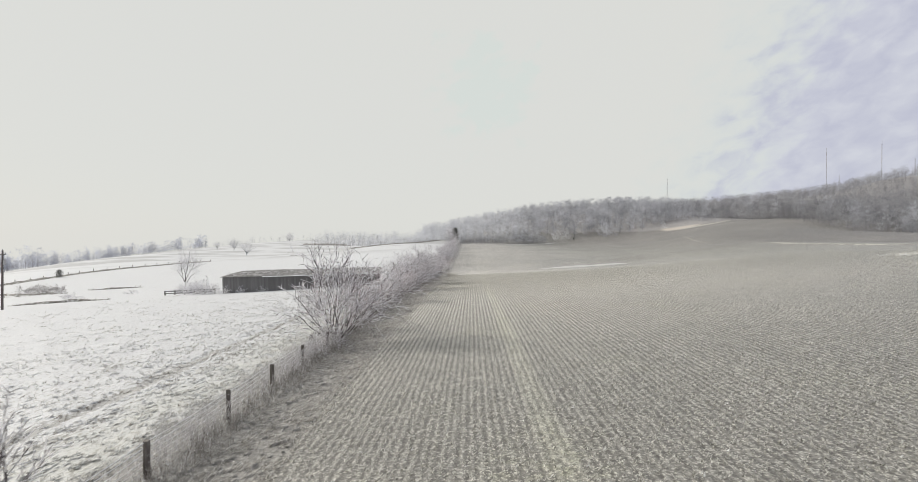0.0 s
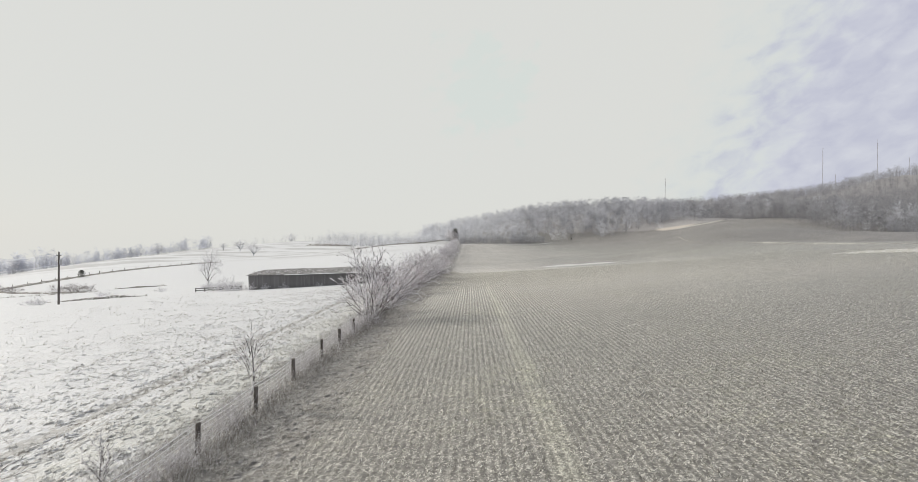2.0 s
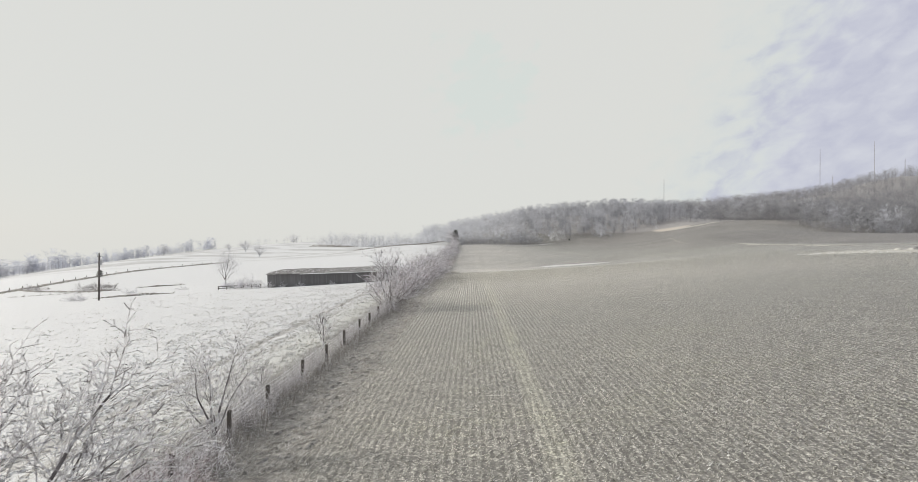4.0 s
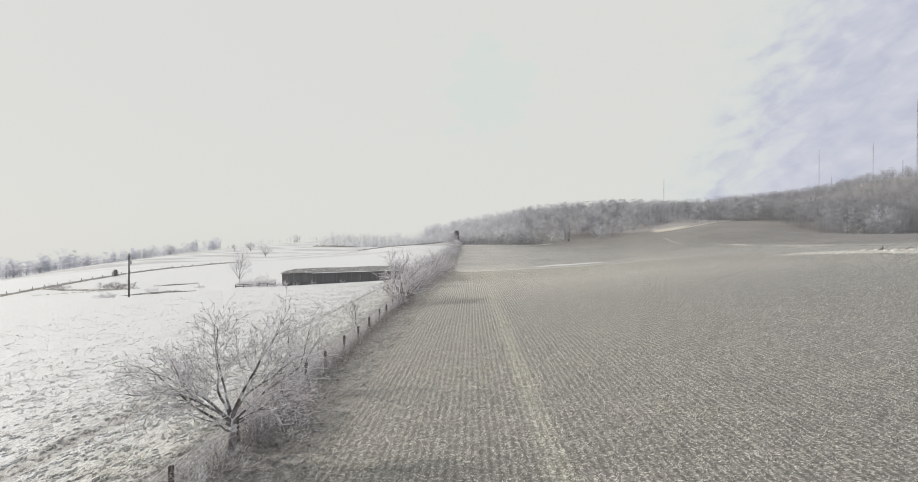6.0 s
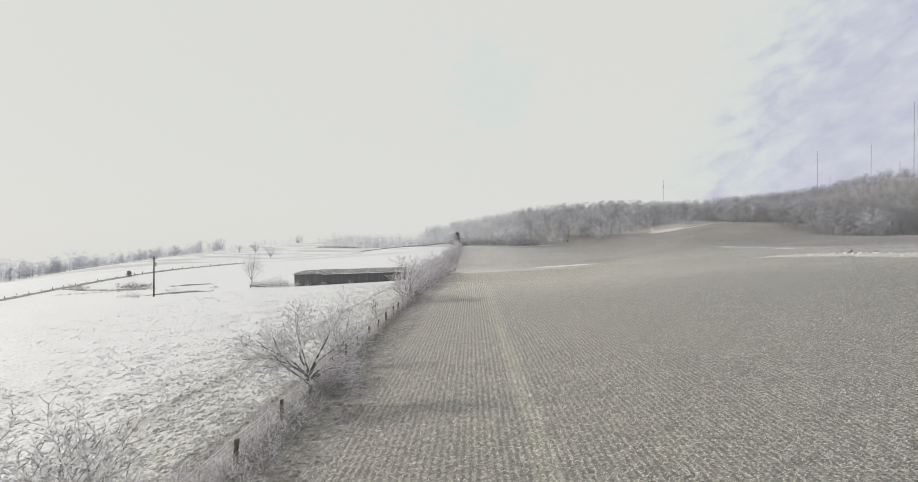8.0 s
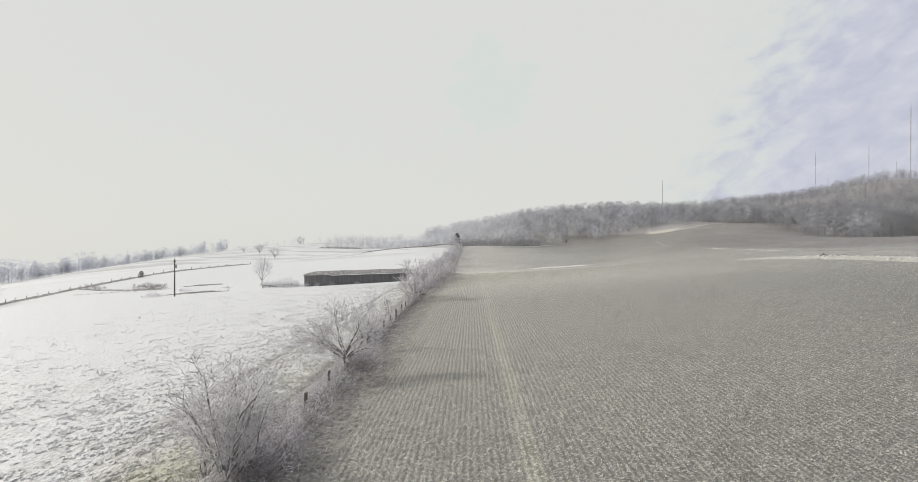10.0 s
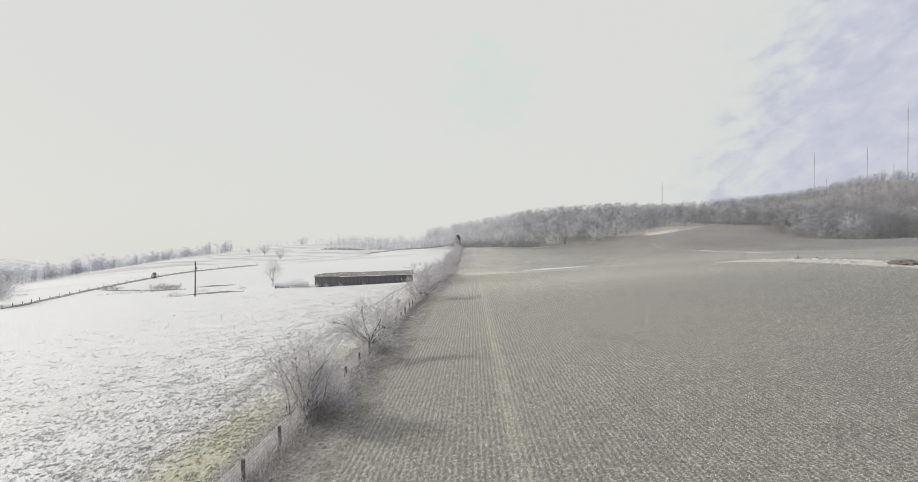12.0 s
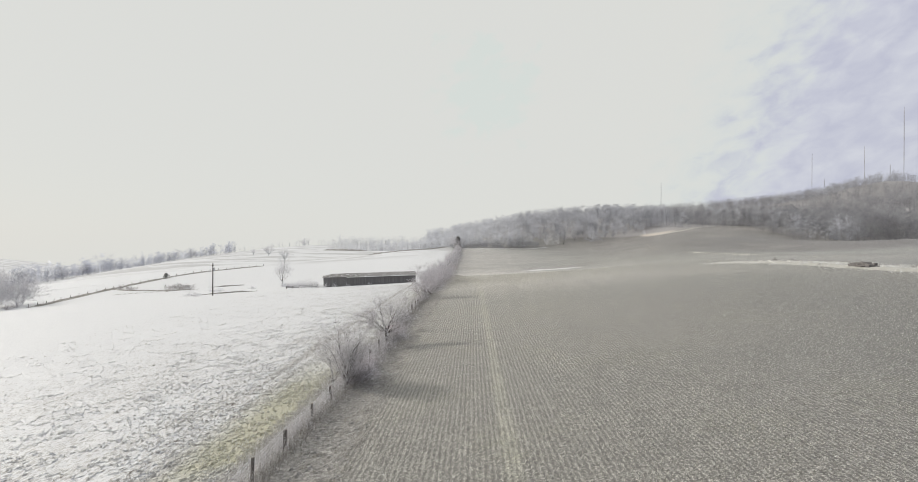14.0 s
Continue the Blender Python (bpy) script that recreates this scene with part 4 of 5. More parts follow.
# first three added to darken the frosted trees' foot, where their shadow falls
for bx, by, bs in ((-128, 85, 1.3), (-133, 83, 1.4), (-138, 83, 1.5), (-99, 128, 2.0), (-102, 127, 1.8), (-95, 129, 1.5), (-66, 72, 1.5), (-64, 70, 1.0), (-69, 74, 1.3), (-52, 110, 1.5), (-49, 106, 1.8), (-46, 100, 1.7), (-42, 96, 1.6), (-55, 114, 1.5), (-120, 134, 1.5), (-128, 140, 1.5), (-72, 100, 1.3), (-76, 104, 1.2), (-63, 106, 1.2)):
    plant(brown_bush if bx < -90 else far_bush, bx, by, bx * 17 % 360, bs * 0.75, 0.8)


# ---- evergreens ----
def cedar(name, height, width, seed, conic=1.0):
    """A small conifer: a stem with many short sprays, ragged outline."""
    rng = np.random.default_rng(seed)
    root = new(name)
    part("trunk", tube_mesh("trunk", [(0, 0, -0.2)], [(0, 0, height * 0.9)], [height * 0.03], [0.03], 6), M_BARK, root)
    n = 2600
    hgt = rng.random(n) ** 0.8
    rad = width * 0.5 * (conic * (1 - hgt) ** 0.6 + (1 - conic) * np.sqrt(np.clip(1 - (2 * hgt - 1.05) ** 2, 0, 1))) * (0.35 + 0.65 * rng.random(n)) * (0.85 + 0.3 * np.sin(3 * rng.permutation(n)))
    a = rng.uniform(0, 2 * np.pi, n)
    c = np.stack([np.cos(a) * rad, np.sin(a) * rad, height * (0.06 + 0.94 * hgt)], -1)
    s = height * 0.05
    tip = c + np.stack([np.cos(a) * s, np.sin(a) * s, rng.uniform(-0.2, 0.9, n) * s], -1)
    off = np.stack([-np.sin(a), np.cos(a), rng.normal(0, 0.6, n)], -1) * s * 0.45
    v = np.stack([c - off, c + off, tip], 1)
    part("crown", np_mesh("crown", v.reshape(-1, 3), np.arange(n * 3).reshape(-1, 3)), M_CEDAR, root)
    return root


dark_cedar = cedar("cedar_tree", 4.0, 4.2, 4, 0.4)
tagged(stand(dark_cedar, -130, 177, 0, 0.65), "small dark rounded cedar beside the far fence", "tree", "evergreens")
end_cedar = cedar("cedar_tree", 9.5, 5.0, 9, 0.45)
tagged(stand(end_cedar, -1.6, 346, 0), "dark evergreen at the end of the hedge", "tree", "evergreens")
plant(big_bush, -4.4, 334, 40, 1.5)
plant(dark_cedar, 110, 559, 40, 0.8)


# ---- woods ----
def forest_tree(rng, height, twigs, wide, thick):
    """Corners of the triangles of one distant bare tree: stem part, crown part."""
    stem = []
    rr = height * 0.015
    for k in range(3):
        a0, a1 = 2 * np.pi * k / 3, 2 * np.pi * (k + 1) / 3
        stem.append([(rr * np.cos(a0), rr * np.sin(a0), -1.0), (rr * np.cos(a1), rr * np.sin(a1), -1.0), (0, 0, height * 0.85)])
    for _ in range(7):
        a, h0 = rng.uniform(0, 2 * np.pi), height * rng.uniform(0.25, 0.6)
        ln = height * rng.uniform(0.2, 0.38)
        tip = (np.cos(a) * ln * 0.55, np.sin(a) * ln * 0.55, h0 + ln)
        stem.append([(0, 0, h0 - rr * 0.3), (0, 0, h0 + rr * 0.5), tip])
    # twigs gathered into a few rounded boughs
    n = twigs
    boughs = 9
    ba, bh = rng.uniform(0, 2 * np.pi, boughs) + np.arange(boughs) * 2.4, np.linspace(0.16, 0.88, boughs)
    br = wide * np.sin(np.pi * np.clip(bh * 0.9, 0, 1)) ** 0.6 * rng.uniform(0.45, 0.8, boughs)
    bough = rng.integers(0, boughs, n)
    turn, lift = rng.uniform(0, 2 * np.pi, n), rng.normal(0, 0.5, n)
    ball = wide * rng.uniform(0.42, 0.62, boughs)[bough] * rng.random(n) ** 0.45
    c = np.stack([np.cos(ba[bough]) * br[bough] + np.cos(turn) * ball, np.sin(ba[bough]) * br[bough] + np.sin(turn) * ball, bh[bough] + lift * ball * 0.9], -1) * height
    s = height * rng.uniform(0.04, 0.085, n)
    out = np.stack([np.cos(turn) * 0.6 + rng.normal(0, 0.3, n), np.sin(turn) * 0.6 + rng.normal(0, 0.3, n), rng.uniform(0.2, 1.1, n)], -1)
    tip = c + out * s[:, None]
    b = rng.uniform(0, 2 * np.pi, n)
    off = np.stack([np.cos(b), np.sin(b), rng.normal(0, 0.25, n)], -1) * (s * thick)[:, None]
    return np.array(stem), np.stack([c - off, c + off, tip], 1)


def woodland(name, xs, ys, heights, twigs, wide, crown_mat, label, seed, thick=0.135):
    """Many trees as one object of kind stuff, with its stems as a part."""
    rng = np.random.default_rng(seed)
    protos = [forest_tree(rng, 1.0, twigs, wide * rng.uniform(0.8, 1.2), thick) for _ in range(9)]
    kind = rng.integers(0, 9, len(xs))
    stems, crowns = [], []
    zs = land(xs, ys)
    for k, (st, cr) in enumerate(protos):
        s = np.nonzero(kind == k)[0]
        a = rng.uniform(0, 2 * np.pi, len(s))
        for src, dst in ((st, stems), (cr, crowns)):
            q = src.reshape(-1, 3)
            h = heights[s][:, None]
            sq = h * rng.uniform(0.85, 1.2, len(s))[:, None]
            x = (q[None, :, 0] * np.cos(a)[:, None] - q[None, :, 1] * np.sin(a)[:, None]) * sq + xs[s][:, None]
            y = (q[None, :, 0] * np.sin(a)[:, None] + q[None, :, 1] * np.cos(a)[:, None]) * sq + ys[s][:, None]
            z = q[None, :, 2] * h + zs[s][:, None]
            dst.append(np.stack([x, y, z], -1).reshape(-1, 3))
    cv, sv = np.concatenate(crowns), np.concatenate(stems)
    ob = part(name, np_mesh(name, cv, np.arange(len(cv)).reshape(-1, 3)), crown_mat)
    tagged(ob, label, "woods", kind="stuff")
    part("trunks", np_mesh("trunks", sv, np.arange(len(sv)).reshape(-1, 3)), M_WOOD_TRUNK, ob)
    return ob


WOOD = ((-60, 650), (-12, 545), (72, 546), (82, 578), (128, 570), (150, 545), (187, 555), (221, 585), (254, 596), (258, 455), (238, 318), (262, 296), (340, 282), (480, 268), (900, 250), (1200, 400), (1200, 1300), (-60, 1300))


def wood_mask(x, y):
    """Whether places lie inside the outline of the woods."""
    hit = np.zeros(len(x), bool)
    for (ax, ay), (bx, by) in zip(WOOD, WOOD[1:] + WOOD[:1]):
        if ay != by:
            hit ^= ((ay > y) != (by > y)) & (x < (bx - ax) * (y - ay) / (by - ay) + ax)
    return hit


w = 5200
wx, wy = R.uniform(-60, 470, w), R.uniform(240, 900, w)
keep = wood_mask(wx, wy)
wx, wy = wx[keep], wy[keep]
east = wx + R.normal(0, 12, len(wx)) > 262
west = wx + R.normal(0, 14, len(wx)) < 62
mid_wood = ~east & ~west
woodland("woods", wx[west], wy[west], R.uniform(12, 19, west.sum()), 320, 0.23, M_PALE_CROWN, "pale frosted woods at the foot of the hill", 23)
woodland("woods", wx[mid_wood], wy[mid_wood], R.uniform(13, 22, mid_wood.sum()), 320, 0.22, M_WOOD_CROWN, "bare winter woods covering the hillside, grey with frost", 3)
woodland("woods", wx[east], wy[east], R.uniform(13, 22, east.sum()), 320, 0.24, M_RIDGE_CROWN, "bare brown-grey winter woods on the east slope, darkened for its shade", 13)
w = 5200
wx, wy = R.uniform(150, 1150, w), R.uniform(500, 1250, w)
keep = wood_mask(wx, wy) & ((wx > 470) | (wy > 900))
wx, wy = wx[keep], wy[keep]
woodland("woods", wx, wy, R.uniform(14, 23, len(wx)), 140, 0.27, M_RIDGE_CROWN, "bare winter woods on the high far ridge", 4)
# along the foot of the woods, a fringe of lower growth
w = 1200
ft = R.random(w)
ex = np.interp(ft, (0, 0.28, 0.45, 0.6, 0.72, 0.85, 1), (-10, 72, 150, 221, 256, 238, 470))
ey = np.interp(ft, (0, 0.28, 0.45, 0.6, 0.72, 0.85, 1), (545, 548, 545, 585, 465, 312, 262))
fx, fy = ex + R.normal(0, 4, w), ey + np.abs(R.normal(3, 4, w))
open_edge = (fx < 82) | (fx > 192)
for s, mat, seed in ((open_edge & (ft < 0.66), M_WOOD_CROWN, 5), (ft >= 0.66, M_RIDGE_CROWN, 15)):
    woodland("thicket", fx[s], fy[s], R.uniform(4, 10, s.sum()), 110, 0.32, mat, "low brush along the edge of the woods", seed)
w = 800
wx, wy = R.uniform(-175, 0, w), R.uniform(480, 760, w)
keep = (wy > np.interp(wx, (-175, -110, -60, 0), (640, 512, 505, 560)))
wx, wy = wx[keep], wy[keep]
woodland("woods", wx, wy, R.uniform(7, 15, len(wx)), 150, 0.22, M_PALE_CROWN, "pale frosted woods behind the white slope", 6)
# thin belt of trees on the far west rise
BELT = ((0, 0.2, 0.4, 0.6, 0.8, 1), (-266, -252, -250, -262, -266, -260), (215, 262, 310, 380, 450, 560))
group_t = np.sort(np.clip((np.arange(44) + R.uniform(-0.3, 0.9, 44)) / 44, 0, 1))
group_h = 6.5 + 9.5 * R.random(44) ** 1.3
pick = R.integers(0, 44, 400)
bt = group_t[pick] + R.normal(0, 0.006, 400)
bx, by = np.interp(bt, BELT[0], BELT[1]) + R.normal(0, 4, 400), np.interp(bt, BELT[0], BELT[2]) + R.normal(0, 1.2, 400)
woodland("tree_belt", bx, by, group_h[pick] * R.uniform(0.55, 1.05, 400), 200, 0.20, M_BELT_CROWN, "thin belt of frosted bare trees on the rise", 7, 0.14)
pick = R.integers(0, 44, 560)
bt = np.where(R.random(560) < 0.7, group_t[pick] + R.normal(0, 0.01, 560), R.random(560))
bx, by = np.interp(bt, BELT[0], BELT[1]) + R.normal(0, 4, 560), np.interp(bt, BELT[0], BELT[2]) + R.normal(0, 2, 560)
woodland("thicket", bx, by, R.uniform(2.5, 5.5, 560) * np.interp(group_h[pick], (6, 16), (0.8, 1.2)), 110, 0.42, M_BELT_CROWN, "low frosted brush under the belt of trees", 17, 0.17)
w = 130
bx, by = R.uniform(-420, -60, w), R.uniform(690, 800, w)
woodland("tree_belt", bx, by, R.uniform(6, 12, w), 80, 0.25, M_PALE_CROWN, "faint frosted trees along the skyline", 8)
clump_x, clump_y = np.array([95.0, 99, 104, 91]), np.array([560.0, 558, 560, 563])
woodland("frosted_trees", clump_x, clump_y, np.array([11.0, 12, 8, 7]), 650, 0.42, M_FROST_CROWN, "round white frosted trees standing before the woods", 31, 0.13)
clump_x, clump_y = np.array([141.0, 136, 147, 189]), np.array([546.0, 549, 547, 532])
woodland("frosted_trees", clump_x, clump_y, np.array([13.0, 10, 9, 11]), 650, 0.40, M_PALE_CROWN, "round grey frosted trees standing before the woods", 33, 0.13)


# ---- fence ----
fence = tagged(new("fence"), "old post and wire fence, weathered posts, frosted wire", "fence")
POSTS = [-66.6, -62.4, -58.3, -54.5, -50.4, -46.3, -42.2, -38.1, -34.1, -29.5, -25.2, -20.7, -17.0, -13.4, -9.0, -4.5, 0.0, 4.8, 9.1, 13.3]
POSTS += [18.0 + 4.8 * i for i in range(20)]


def post_mesh(seed, height, radius):
    """A round post, a little bent, with a worn slanting top."""
    rng = random.Random(seed)
    bm = bmesh.new()
    rings = []
    for h, k in ((-0.4, 1.08), (0.15, 1.05), (0.5 * height, 1.0), (height - 0.03, 0.95), (height, 0.80)):
        ring = []
        for i in range(10):
            a = 2 * math.pi * i / 10
            r = radius * k * rng.uniform(0.92, 1.06)
            ring.append(bm.verts.new((math.cos(a) * r, math.sin(a) * r, h + (math.cos(a) * 0.02 if h > 0.9 * height else 0))))
        rings.append(ring)
    for lo, hi in zip(rings, rings[1:]):
        for i in range(10):
            bm.faces.new((lo[i], lo[(i + 1) % 10], hi[(i + 1) % 10], hi[i]))
    top = bm.faces.new(rings[-1])
    top.material_index = 1
    me = bpy.data.meshes.new("post")
    bm.to_mesh(me)
    bm.free()
    me.materials.append(M_POST)
    me.materials.append(M_POSTTOP)
    return me


post_kinds = [post_mesh(s, 1.12 + 0.07 * (s % 3), 0.075 + 0.012 * (s % 2)) for s in range(5)]
post_rng = random.Random(2)
post_tops = []
for i, py in enumerate(POSTS):
    ob = part("post", post_kinds[i % 5], None, fence)
    px = float(fence_line(py)) + post_rng.uniform(-0.05, 0.05)
    pz = gz(px, py) - 0.03
    ob.matrix_basis = pose(px, py, pz, post_rng.uniform(-3, 3), post_rng.uniform(-4, 4), post_rng.uniform(0, 360)) @ Matrix.Diagonal((1, 1, 0.80, 1))
    post_tops.append((px, py, pz))
for h, rad in ((0.90, 0.013), (0.77, 0.012), (0.62, 0.010), (0.47, 0.009), (0.32, 0.007), (0.18, 0.007)):
    pts = []
    for (ax, ay, az), (bx, by, bz) in zip(post_tops, post_tops[1:]):
        for k in range(4):
            f = k / 4
            pts.append((ax + (bx - ax) * f - 0.08, ay + (by - ay) * f, az + (bz - az) * f + h - 0.05 * math.sin(math.pi * f) + post_rng.uniform(-0.012, 0.012)))
    part("wire", tube_mesh("wire", pts[:-1], pts[1:], [rad] * (len(pts) - 1), [rad] * (len(pts) - 1), 4), M_WIRE, fence)
stay_mesh = tube_mesh("wire_stay", [(0, 0, 0.16)], [(0, 0, 0.78)], [0.004], [0.004], 3)
for (ax, ay, az), (bx, by, bz) in zip(post_tops[:24], post_tops[1:25]):
    for k in range(1, 12):
        f = k / 12
        ob = part("wire_stay", stay_mesh, M_WIRE, fence)
        ob.location = (ax + (bx - ax) * f - 0.08, ay + (by - ay) * f, az + (bz - az) * f)

# far fence across the west pasture, on a strip of rough grass
FAR_LINE = ((-124, 88), (-126, 98), (-130, 110), (-133, 128), (-134, 145), (-133, 168), (-132, 190), (-128, 207), (-120, 228), (-112, 250))


def along(line, step):
    """Points at even steps along a line of east, north pairs."""
    pts = [Vector(p) for p in line]
    out = []
    for a, b in zip(pts, pts[1:]):
        n = max(1, int((b - a).length / step))
        out += [a.lerp(b, k / n) for k in range(n)]
    return out + [pts[-1]]


far_fence = tagged(new("fence"), "distant fence of wooden posts across the frosted pasture", "fence")
for p in along(FAR_LINE, 5.0):
    ob = part("post", post_kinds[post_rng.randrange(5)], None, far_fence)
    ob.matrix_basis = pose(p.x, p.y, gz(p.x, p.y), post_rng.uniform(-4, 4), post_rng.uniform(-4, 4), 0) @ Matrix.Diagonal((1.15, 1.15, 1.0, 1))


def strip(name, line, width, height, material, label, category, seed, step=1.5):
    """A low uneven ridge of rough grass along a line, lying on the ground."""
    rng = random.Random(seed)
    pts = along(line, step)
    bm = bmesh.new()
    rows = []
    for i, p in enumerate(pts):
        q = pts[min(i + 1, len(pts) - 1)] - pts[max(i - 1, 0)]
        s = Vector((-q.y, q.x)).normalized()
        end = min(1.0, 0.15 + min(i, len(pts) - 1 - i) / 4)
        wd = width * end * rng.uniform(0.75, 1.25)
        row = []
        for k, hh in ((-0.5, -0.05), (-0.28, 0.6), (-0.05, 1.0), (0.2, 0.75), (0.5, -0.05)):
            x, y = p.x + s.x * wd * (k + rng.uniform(-0.06, 0.06)), p.y + s.y * wd * (k + rng.uniform(-0.06, 0.06))
            row.append(bm.verts.new((x, y, gz(x, y) + hh * height * end * rng.uniform(0.6, 1.3) + (0.02 if hh > 0 else 0))))
        rows.append(row)
    for a, b in zip(rows, rows[1:]):
        for k in range(4):
            bm.faces.new((a[k], a[k + 1], b[k + 1], b[k]))
    ob = part(name, bm, material, smooth=True)
    return tagged(ob, label, category, kind="stuff")


strip("grass_bank", FAR_LINE, 3.4, 0.45, M_BANK, "strip of rough brown grass under the far fence", "grass bank", 1)
strip("grass_bank", ((-68, 80), (-62, 81), (-53, 82)), 1.3, 0.4, M_BANK, "dark grassy ditch bank in the pasture", "grass bank", 2)
strip("grass_bank", ((-89, 131), (-83, 132), (-77, 134)), 1.0, 0.35, M_BANK, "low weedy ditch bank in the pasture", "grass bank", 3)
strip("grass_bank", ((-138, 145), (-119, 133), (-104, 126), (-92, 125)), 1.2, 0.3, M_BANK, "line of rough grass along a ditch", "grass bank", 4)
strip("grass_bank", ((-68, 334), (-58, 331), (-44, 331), (-30, 331), (-16, 333), (-7, 337)), 1.4, 0.7, M_BANK, "dark line of rough grass along the crest", "grass bank", 9)
strip("grass_bank", ((-134, 470), (-118, 463), (-104, 460), (-90, 457)), 3.0, 1.3, M_BANK, "line of dark scrub down the far rise", "grass bank", 10)
strip("grass_strip", ((-8, 538), (20, 537), (50, 537), (76, 540), (92, 548)), 2.6, 0.4, M_FLECK, "pale frosted grass along the foot of the woods", "grass strip", 11)
strip("grass_strip", ((28, 147.5), (36, 149), (45, 149), (52, 147.8)), 3.2, 0.35, M_FLECK, "bleached grass in the wet hollow of the field", "grass strip", 5)
strip("grass_strip", ((73.5, 77), (75.5, 72), (79, 64), (81, 54), (81, 44), (80, 34), (79, 24), (80, 12), (81, 2), (81, -14)), 6.5, 0.25, M_PALE, "band of pale grass across the stubble", "grass strip", 6)
strip("grass_strip", ((80, 80), (86, 72), (89, 64), (91, 55), (90, 45), (89, 38)), 3.5, 0.2, M_TRACK, "thin patch of dull grass above the heap", "grass strip", 12)
strip("grass_strip", ((86, 33), (87, 25), (86, 14), (87, 4)), 4.0, 0.2, M_TRACK, "thin patch of dull grass above the heap", "grass strip", 13)
strip("grass_strip", ((150, 480), (150, 430), (128, 320), (117, 270), (116, 250), (112.7, 225), (106, 195), (100, 165), (103, 142), (110, 116), (114, 100), (120, 80)), 1.4, 0.14, M_TRACK, "narrow pale grass track through the field", "grass strip", 7)
strip("grass_strip", ((101.5, 168), (101, 158), (103.5, 142), (107, 128), (110.5, 116)), 2.2, 0.2, M_PALE, "pale grass beside the field track", "grass strip", 14)
strip("grass_strip", ((195, 506), (207, 502), (222, 501), (243, 512)), 5.0, 0.7, M_PALE, "pale grass strip up to the crest", "grass strip", 8)


bank_pts = []
for line in (FAR_LINE, ((-70, 79.5), (-62, 81), (-53, 82)), ((-89, 131), (-83, 132), (-77, 134)), ((-138, 145), (-119, 133), (-104, 126), (-92, 125)), ((-118, 120), (-100, 122), (-90, 124)), ((-100, 123), (-96, 125))):
    bank_pts += [(p.x, p.y) for p in along(line, 0.35)]
bank_x, bank_y = np.array(bank_pts).T
bank_x, bank_y = bank_x + R.normal(0, 0.35, len(bank_x)), bank_y + R.normal(0, 0.35, len(bank_y))
tuft = np.clip(R.normal(0.35, 0.25, len(bank_x)), 0.1, 1.1)
blades("bank_weeds", bank_x, bank_y, tuft, 0.03, 9, (0.1, 0.0), M_DRY_TUFT, "dark rough weeds along ditch banks and far fence", "weeds", 0.7, 0.6)
hx, hy2 = R.normal(2.6, 0.9, 500), R.normal(119, 0.8, 500)
blades("grass_clump", hx, hy2, R.uniform(0.4, 0.9, 500), 0.03, 8, (0.2, 0.0), M_PALE, "bright clump of bleached grass by the hollow", "grass", 0.6)


# ---- brush heap with stones beside the pale grass ----
def boulder(seed, size):
    rng = random.Random(seed)
    bm = bmesh.new()
    bmesh.ops.create_icosphere(bm, subdivisions=2, radius=size)
    for v in bm.verts:
        v.co *= 1 + 0.28 * noise.noise(v.co * (1.3 / size) + Vector((seed, 0, 0)))
        v.co.z *= 0.65
    return bm


heap_rng = random.Random(9)
rock_kinds = []
for s in range(4):
    bm = boulder(s * 3 + 1, 0.5)
    me = bpy.data.meshes.new("stone")
    bm.to_mesh(me)
    bm.free()
    me.materials.append(M_STONE)
    rock_kinds.append(me)
for i in range(26):
    x, y = (heap_rng.uniform(80, 86), heap_rng.uniform(54, 68)) if i < 16 else (heap_rng.uniform(78, 86), heap_rng.uniform(14, 50))
    ob = tagged(new("stone", rock_kinds[i % 4]), "pale field stone dumped in the grass", "stone", "stones in the field")
    ob.matrix_basis = pose(x, y, gz(x, y) + 0.1, 0, 0, heap_rng.uniform(0, 360)) @ Matrix.Diagonal((*[heap_rng.uniform(0.5, 1.5)] * 3, 1))
for x, y, s in ((84, 66, 0.8), (85.5, 61, 0.9), (79, 28, 0.9), (80.5, 24.6, 1.0), (79.5, 22.6, 0.9), (82, 30, 0.8)):
    plant(bramble, x, y, x * 31 % 360, s, 0.55)
pt = R.random(2600)
bandx = np.interp(pt, (0, 0.12, 0.3, 0.5, 0.7, 0.85, 1), (75, 79, 82, 83, 82, 82, 83)) + R.normal(0.0, 3.2, 2600)
bandy = np.interp(pt, (0, 0.12, 0.3, 0.5, 0.7, 0.85, 1), (74, 67, 57, 40, 22, 6, -12)) + R.normal(0, 1.5, 2600)
blades("pale_grass", bandx, bandy, R.uniform(0.15, 0.5, 2600), 0.03, 7, (0.4, 0.0), M_FLECK, "bleached tussocks and frosted stalks on the pale band", "grass", 0.7, 0.7)
log_pile = bare_tree("brush_pile", wild(91, stems(91, 16, 1.6, 3.2, 84, 0.09, 0.6), 1, 0.4, 0.12, -0.03, 0.6, 0.8), 1.2, M_BARK, 0.02)
tagged(stand(log_pile, 84.5, 64.5, 0), "dark heap of cut branches in pale grass", "brush pile", "brush piles")
plant(log_pile, 86, 60, 70, 0.8)
plant(log_pile, 80, 22.4, 130, 0.9)
plant(log_pile, 78.6, 24.4, 30, 0.9)
plant(log_pile, 79.8, 28.4, 290, 0.8)
plant(log_pile, 79.6, 26.5, 200, 1.0)
